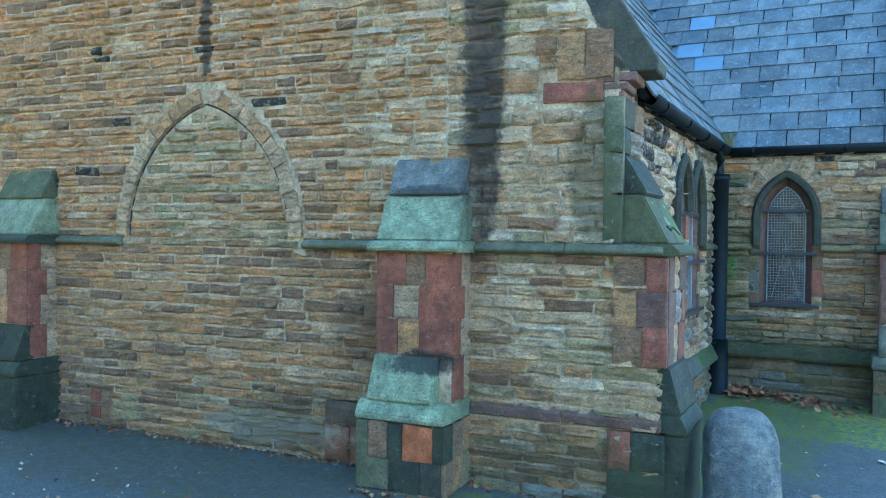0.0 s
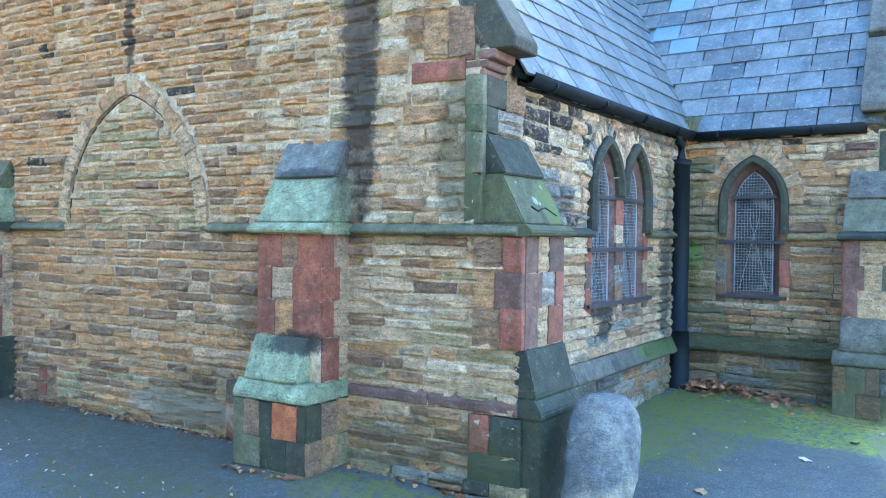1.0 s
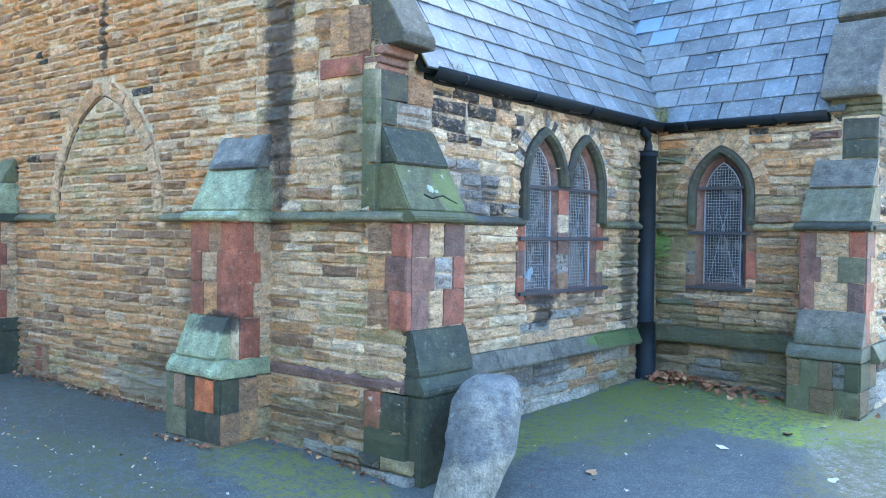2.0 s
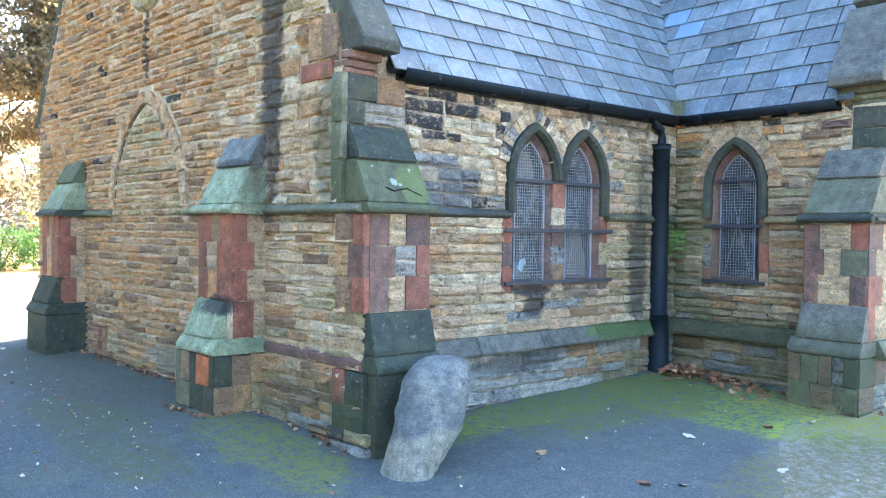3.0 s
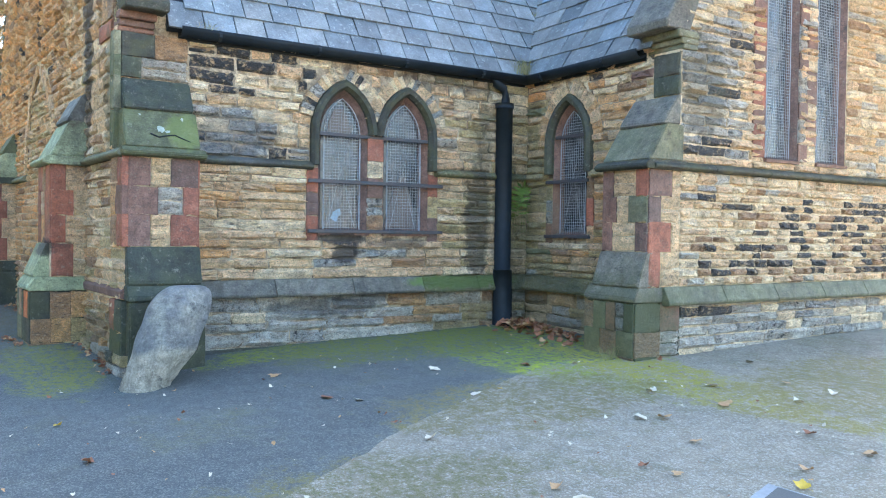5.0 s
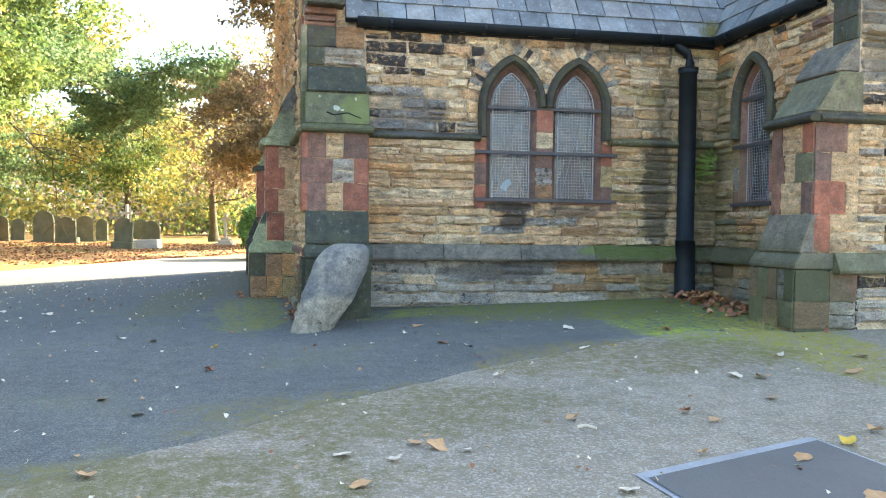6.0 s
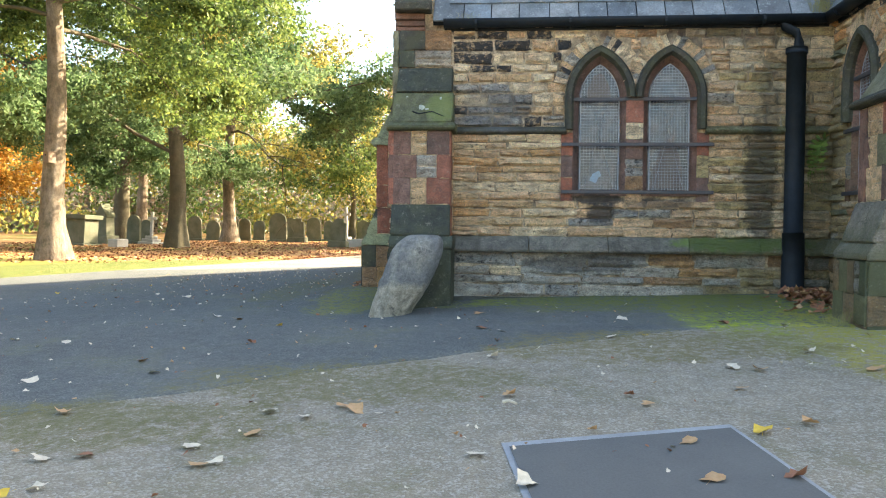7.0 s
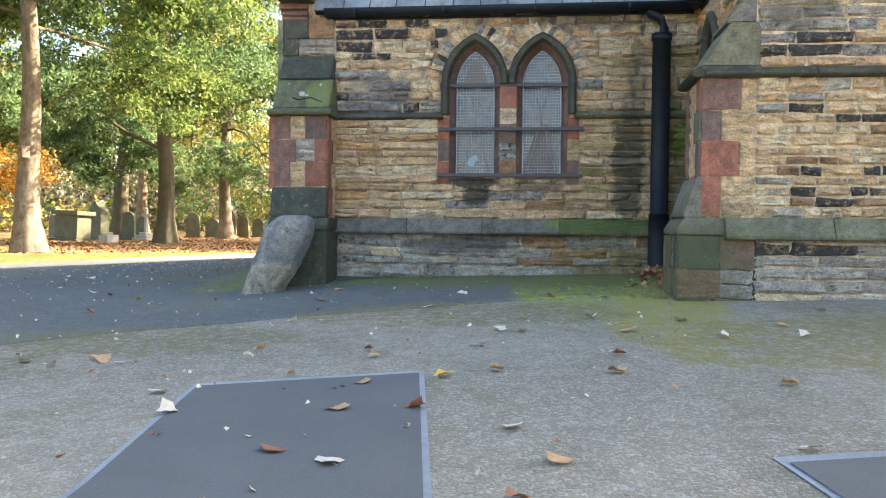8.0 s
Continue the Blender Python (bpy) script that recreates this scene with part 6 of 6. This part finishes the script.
# ---- fallen leaves ----
def leaf_shape(seed, curl):
    """A crumpled dead leaf with a curled rim and a stalk, one unit across."""
    rnd = random.Random(seed)
    bm = bmesh.new()
    n, bend = 11, rnd.uniform(0, 3.14)
    rings = []
    for reach in (0.24, 0.48):
        ring = []
        for k in range(n):
            a = 2 * math.pi * k / n
            r = reach * (1 + 0.16 * math.sin(3 * a + seed) + rnd.uniform(-0.14, 0.14)) * (1.0 if reach < 0.3 else 0.9 + 0.2 * (k % 2))
            x, y = 0.78 * r * math.sin(a), r * math.cos(a)
            across = x * math.cos(bend) + y * math.sin(bend)
            ring.append(bm.verts.new((x * (1 - 0.25 * curl * abs(across)), y * (1 - 0.25 * curl * abs(across)), curl * 0.7 * across * across + rnd.uniform(-0.02, 0.06))))
        rings.append(ring)
    mid = bm.verts.new((0, 0, 0.03))
    for k in range(n):
        m = (k + 1) % n
        bm.faces.new((mid, rings[0][k], rings[0][m])).smooth = True
        bm.faces.new((rings[0][k], rings[1][k], rings[1][m], rings[0][m])).smooth = True
    a, b = bm.verts.new((0.012, -0.1, 0.01)), bm.verts.new((-0.012, -0.1, 0.01))
    c, d = bm.verts.new((-0.01 + 0.1, -0.7, 0.03)), bm.verts.new((0.01 + 0.1, -0.7, 0.03))
    bm.faces.new((a, b, c, d))
    bm.normal_update()
    me = bpy.data.meshes.new("fallen_leaf")
    bm.to_mesh(me)
    bm.free()
    return me


LITTER = {
    "cream": make_plain("cream_dead_leaf", (0.62, 0.55, 0.42), (0.5, 0.43, 0.32), 40, 0.7, 0, 0.3, 0.3),
    "tan": make_plain("tan_dead_leaf", (0.48, 0.3, 0.15), (0.38, 0.22, 0.1), 40, 0.7, 0, 0.3, 0.3),
    "brown": make_plain("brown_dead_leaf", (0.28, 0.12, 0.06), (0.2, 0.09, 0.05), 40, 0.7, 0, 0.3, 0.3),
    "yellow": make_plain("yellow_dead_leaf", (0.6, 0.42, 0.05), (0.5, 0.32, 0.05), 40, 0.7, 0, 0.3, 0.3),
}
LEAF_WORDS = {"cream": "pale cream upturned autumn leaf lying on tarmac", "tan": "curled tan autumn leaf lying on tarmac", "brown": "dry brown autumn leaf lying on tarmac", "yellow": "bright yellow autumn leaf lying on tarmac"}
LEAF_MESH = {}
for tone, mat in LITTER.items():
    for k in range(4):
        me = leaf_shape(k * 5 + 1, (0.6, 1.1, 1.6, 0.3)[k])
        me.materials.append(mat)
        LEAF_MESH[tone, k] = me
SPOTS = [(3.33, 4.81), (3.15, 4.99), (2.82, 4.95), (2.91, 5.14), (2.79, 5.32), (3.53, 4.92), (3.45, 4.46), (3.5, 4.32), (3.81, 4.5), (2.87, 4.03), (3.37, 5.88), (2.51, 5.99), (3.05, 6.97), (3.66, 6.06), (3.58, 6.66), (3.19, 6.66), (3.55, 6.93), (-0.16, 3.55), (1.13, 4.29), (-1.69, 2.64), (-0.2, 5.71), (0.57, 5.76), (0.21, 6.78), (0.43, 7.45)]
SPOTS += [(1.48, 7.68), (1.96, 7.27), (2.36, 7.07), (1.74, 3.84), (2.26, 3.49), (1.1, 3.0), (2.95, 7.68), (4.08, 7.42), (3.15, 8.32), (3.76, 7.28), (4.05, 6.58), (4.14, 6.77), (4.37, 7.31), (3.93, 8.15), (2.14, 8.29), (1.94, 7.84), (1.57, 8.18), (1.77, 8.69), (2.59, 7.73), (1.89, 7.15), (2.12, 8.7), (0.57, 7.83), (2.72, 5.25), (0.73, 5.91), (1.2, 9.07)]
rnd = random.Random(9)
spots = [(x, y, rnd.choice(["cream", "tan", "cream", "cream", "tan", "brown"])) for x, y in SPOTS]
for _ in range(90):
    x, y = rnd.uniform(-7, 6.5), rnd.uniform(0.5, 8.4)
    if x > -0.7 or y < 4.0:
        spots.append((x, y, rnd.choice(["cream", "cream", "tan", "brown", "tan", "yellow"])))
for k, (x, y, tone) in enumerate(spots):
    if (x, y) == (3.05, 6.97):
        tone = "yellow"
    ob = new("fallen_leaf", LEAF_MESH[tone, rnd.randrange(4)])
    size = rnd.uniform(0.07, 0.105) if k < len(SPOTS) else rnd.uniform(0.035, 0.09)
    ob.matrix_basis = Matrix.Translation((x, y, gz(x, y) + 0.006)) @ pose(0, 0, 0, rnd.uniform(-14, 14), rnd.uniform(-14, 14), rnd.uniform(0, 360)) @ Matrix.Diagonal((size, size, size, 1))
    tagged(ob, LEAF_WORDS[tone], "leaf", "fallen leaves")


# A pale broken stick on the worn tarmac.
bm = bmesh.new()
tube(bm, [(-0.035, 0.01, 0.008), (0.0, 0.0, 0.02), (0.045, -0.008, 0.012)], 0.008, 7, 0.7)
stick = part("stick", bm, LITTER["cream"])
stick.matrix_basis = pose(2.68, 5.99, gz(2.68, 5.99), 0, 0, 62)
tagged(stick, "short pale broken stick lying on worn tarmac", "stick")


def litter(name, label, count, where, size, seed):
    """A drift of dead leaves as one mesh."""
    rnd = random.Random(seed)
    tones = list(LITTER)
    verts, faces, slots = [], [], []
    for _ in range(count):
        x, y, z = where(rnd)
        tone = rnd.choice(["brown", "brown", "tan"] if name != "leaf_crumbs" else ["cream", "cream", "tan", "brown"])
        src = LEAF_MESH[tone, rnd.randrange(4)]
        s = rnd.uniform(*size)
        m = Matrix.Translation((x, y, z)) @ pose(0, 0, 0, rnd.uniform(-40, 40), rnd.uniform(-40, 40), rnd.uniform(0, 360)) @ Matrix.Diagonal((s, s, s, 1))
        base = len(verts)
        verts += [tuple(m @ v.co) for v in src.vertices]
        fs = [tuple(base + q for q in f.vertices) for f in src.polygons]
        faces += fs
        slots += [tones.index(tone)] * len(fs)
    me = bpy.data.meshes.new(name)
    me.from_pydata(verts, [], faces)
    for tone in tones:
        me.materials.append(LITTER[tone])
    me.polygons.foreach_set("material_index", slots)
    tagged(new(name, me), label, "leaves", kind="stuff")


def drift(rnd):
    x = -1.15 + abs(rnd.gauss(0, 0.55))
    y = 8.62 - abs(rnd.gauss(0, 0.16)) - 0.1 * (x > -0.2)
    return x, y, gz(x, y) + 0.01 + 0.06 * rnd.random() * math.exp(-((x + 0.9) / 0.5) ** 2)


def crumbs(rnd):
    x, y = rnd.uniform(-6, 6), rnd.uniform(0.5, 8.2)
    if x < -0.8 and y > 4.1:
        y = rnd.uniform(1, 4)
    return x, y, gz(x, y) + 0.006


def gable_foot(rnd):
    x = rnd.uniform(-6.5, -1.05)
    y = 4.932 + 0.0642 * x - 0.03 - abs(rnd.gauss(0, 0.05))
    if -2.87 < x < -2.2:
        y -= 0.46
    return x, y, gz(x, y) + 0.008


def carpet(rnd):
    x, y = rnd.uniform(-40, -11), rnd.uniform(-18, 4)
    y = min(y, -1.6 - (x + 11) * 0.38) if x > -24 else y
    return x, y, gz(x, y) - 0.03


litter("leaf_drift", "drift of dry brown leaves in the wall's inner corner", 240, drift, (0.045, 0.085), 31)
litter("leaf_crumbs", "scattered small leaf fragments on the tarmac", 1000, crumbs, (0.01, 0.034), 32)
litter("leaf_litter", "thin line of dead leaves along the gable's foot", 420, gable_foot, (0.015, 0.05), 34)
litter("leaf_carpet", "carpet of fallen brown leaves under the trees", 9000, carpet, (0.06, 0.13), 33)


# ---- plants on the building ----
FERN = make_leaf_material("fern_green", [(0.07, 0.13, 0.025), (0.13, 0.2, 0.04), (0.2, 0.26, 0.055)], 0.35)
DRY = make_plain("dry_grass", (0.3, 0.26, 0.12), (0.2, 0.2, 0.08), 20, 0.9, 0, 0.2)
root = tagged(new("fern"), "small green fern growing from the wall by the downpipe", "fern")
root.matrix_basis = pose(-1.2, 8.71, 1.33, 0, 0, 30)
rnd = random.Random(12)
for k in range(11):
    bm = bmesh.new()
    a = rnd.uniform(-0.7, 0.7)
    ln = rnd.uniform(0.35, 0.6)
    pts = [Vector((math.sin(a) * ln * 0.5 * t, -0.10 * math.sin(t * 2.4) * math.cos(a), ln * (0.25 * t - 1.15 * t * t))) for t in [q / 9 for q in range(10)]]
    tube(bm, pts, 0.0025, 4, 0.4)
    for q in range(1, 10):
        w = 0.075 * math.sin(math.pi * min(1.0, 0.25 + q / 11)) 
        d = (pts[q] - pts[q - 1]).normalized()
        side = d.cross(Vector((0, -1, 0.2))).normalized()
        for sgn in (-1, 1):
            p = pts[q]
            vs = [bm.verts.new(p), bm.verts.new(p + side * sgn * w * 0.5 + d * 0.012), bm.verts.new(p + side * sgn * w + d * 0.01), bm.verts.new(p + side * sgn * w * 0.5 - d * 0.008)]
            bm.faces.new(vs)
    part("frond", bm, FERN, root)


def tuft(x, y, z, count, height, label, seed):
    rnd = random.Random(seed)
    bm = bmesh.new()
    for _ in range(count):
        a, h = rnd.uniform(0, 6.28), height * rnd.uniform(0.4, 1)
        bx, by = rnd.gauss(0, 0.03), rnd.gauss(0, 0.05)
        tube(bm, [(bx, by, 0), (bx + 0.25 * h * math.cos(a), by + 0.25 * h * math.sin(a), h * 0.7), (bx + 0.6 * h * math.cos(a), by + 0.6 * h * math.sin(a), h * rnd.uniform(0.6, 1))], 0.002, 3, 0.3)
    ob = part("grass_tuft", bm, DRY)
    ob.matrix_basis = pose(x, y, z)
    tagged(ob, label, "weeds", "gutter weeds", "stuff")


tuft(-1.2, 8.66, EAVE, 150, 0.2, "dry weeds growing in the gutter's corner", 1)
tuft(-1.67, 9.17, 3.20, 50, 0.06, "small weeds growing in the roof valley", 5)
tuft(-1.2, 5.5, EAVE - 0.02, 40, 0.08, "dry weeds hanging from the gutter's end", 2)
tuft(0.55, 8.2, gz(0.55, 8.2), 40, 0.14, "withered weeds at the foot of a buttress", 3)


# ---- grass verge beyond the drive ----
def make_turf():
    n = Nodes("bright_short_turf", 0.9, spec=0.2)
    at = n.world()
    colour = n.mix(n.noise(4, 5, 0.7, at), (0.085, 0.115, 0.03), (0.17, 0.185, 0.055))
    colour = n.mix(n.span(n.noise(9, 5, 0.75, at), 0.6, 0.66), colour, (0.4, 0.26, 0.11))
    return n.done(n.mottle(n.noise(45, 4, 0.7, at), 0.55, 1.4, colour), n.noise(30, 5, 0.75, at), 1.0, 0.04)


TURF = make_turf()
bm = bmesh.new()
rows = []
for x in spread(-13.5, 4, 0.35):
    near = interp(x, [(-17.7, 1.26), (-10, -0.9), (-5, -2.2), (0, -3.5), (5, -5.5)]) - 0.05
    deep = interp(x, [(-13.5, 0.05), (-11.5, 1.6), (-9, 3.0), (4, 4.0)])
    rows.append([bm.verts.new((x, near - deep * q / 6 + 0.05 * noise.noise(Vector((x * 3, q, 0))), gz(x, near) + (0.03 if 0 < q < 6 else -0.05))) for q in range(7)])
for a, b in zip(rows, rows[1:]):
    for q in range(6):
        bm.faces.new((a[q], a[q + 1], b[q + 1], b[q])).smooth = True
bmesh.ops.recalc_face_normals(bm, faces=bm.faces[:])
tagged(part("grass_verge", bm, TURF), "strip of short bright green turf along the drive", "grass", kind="structure")
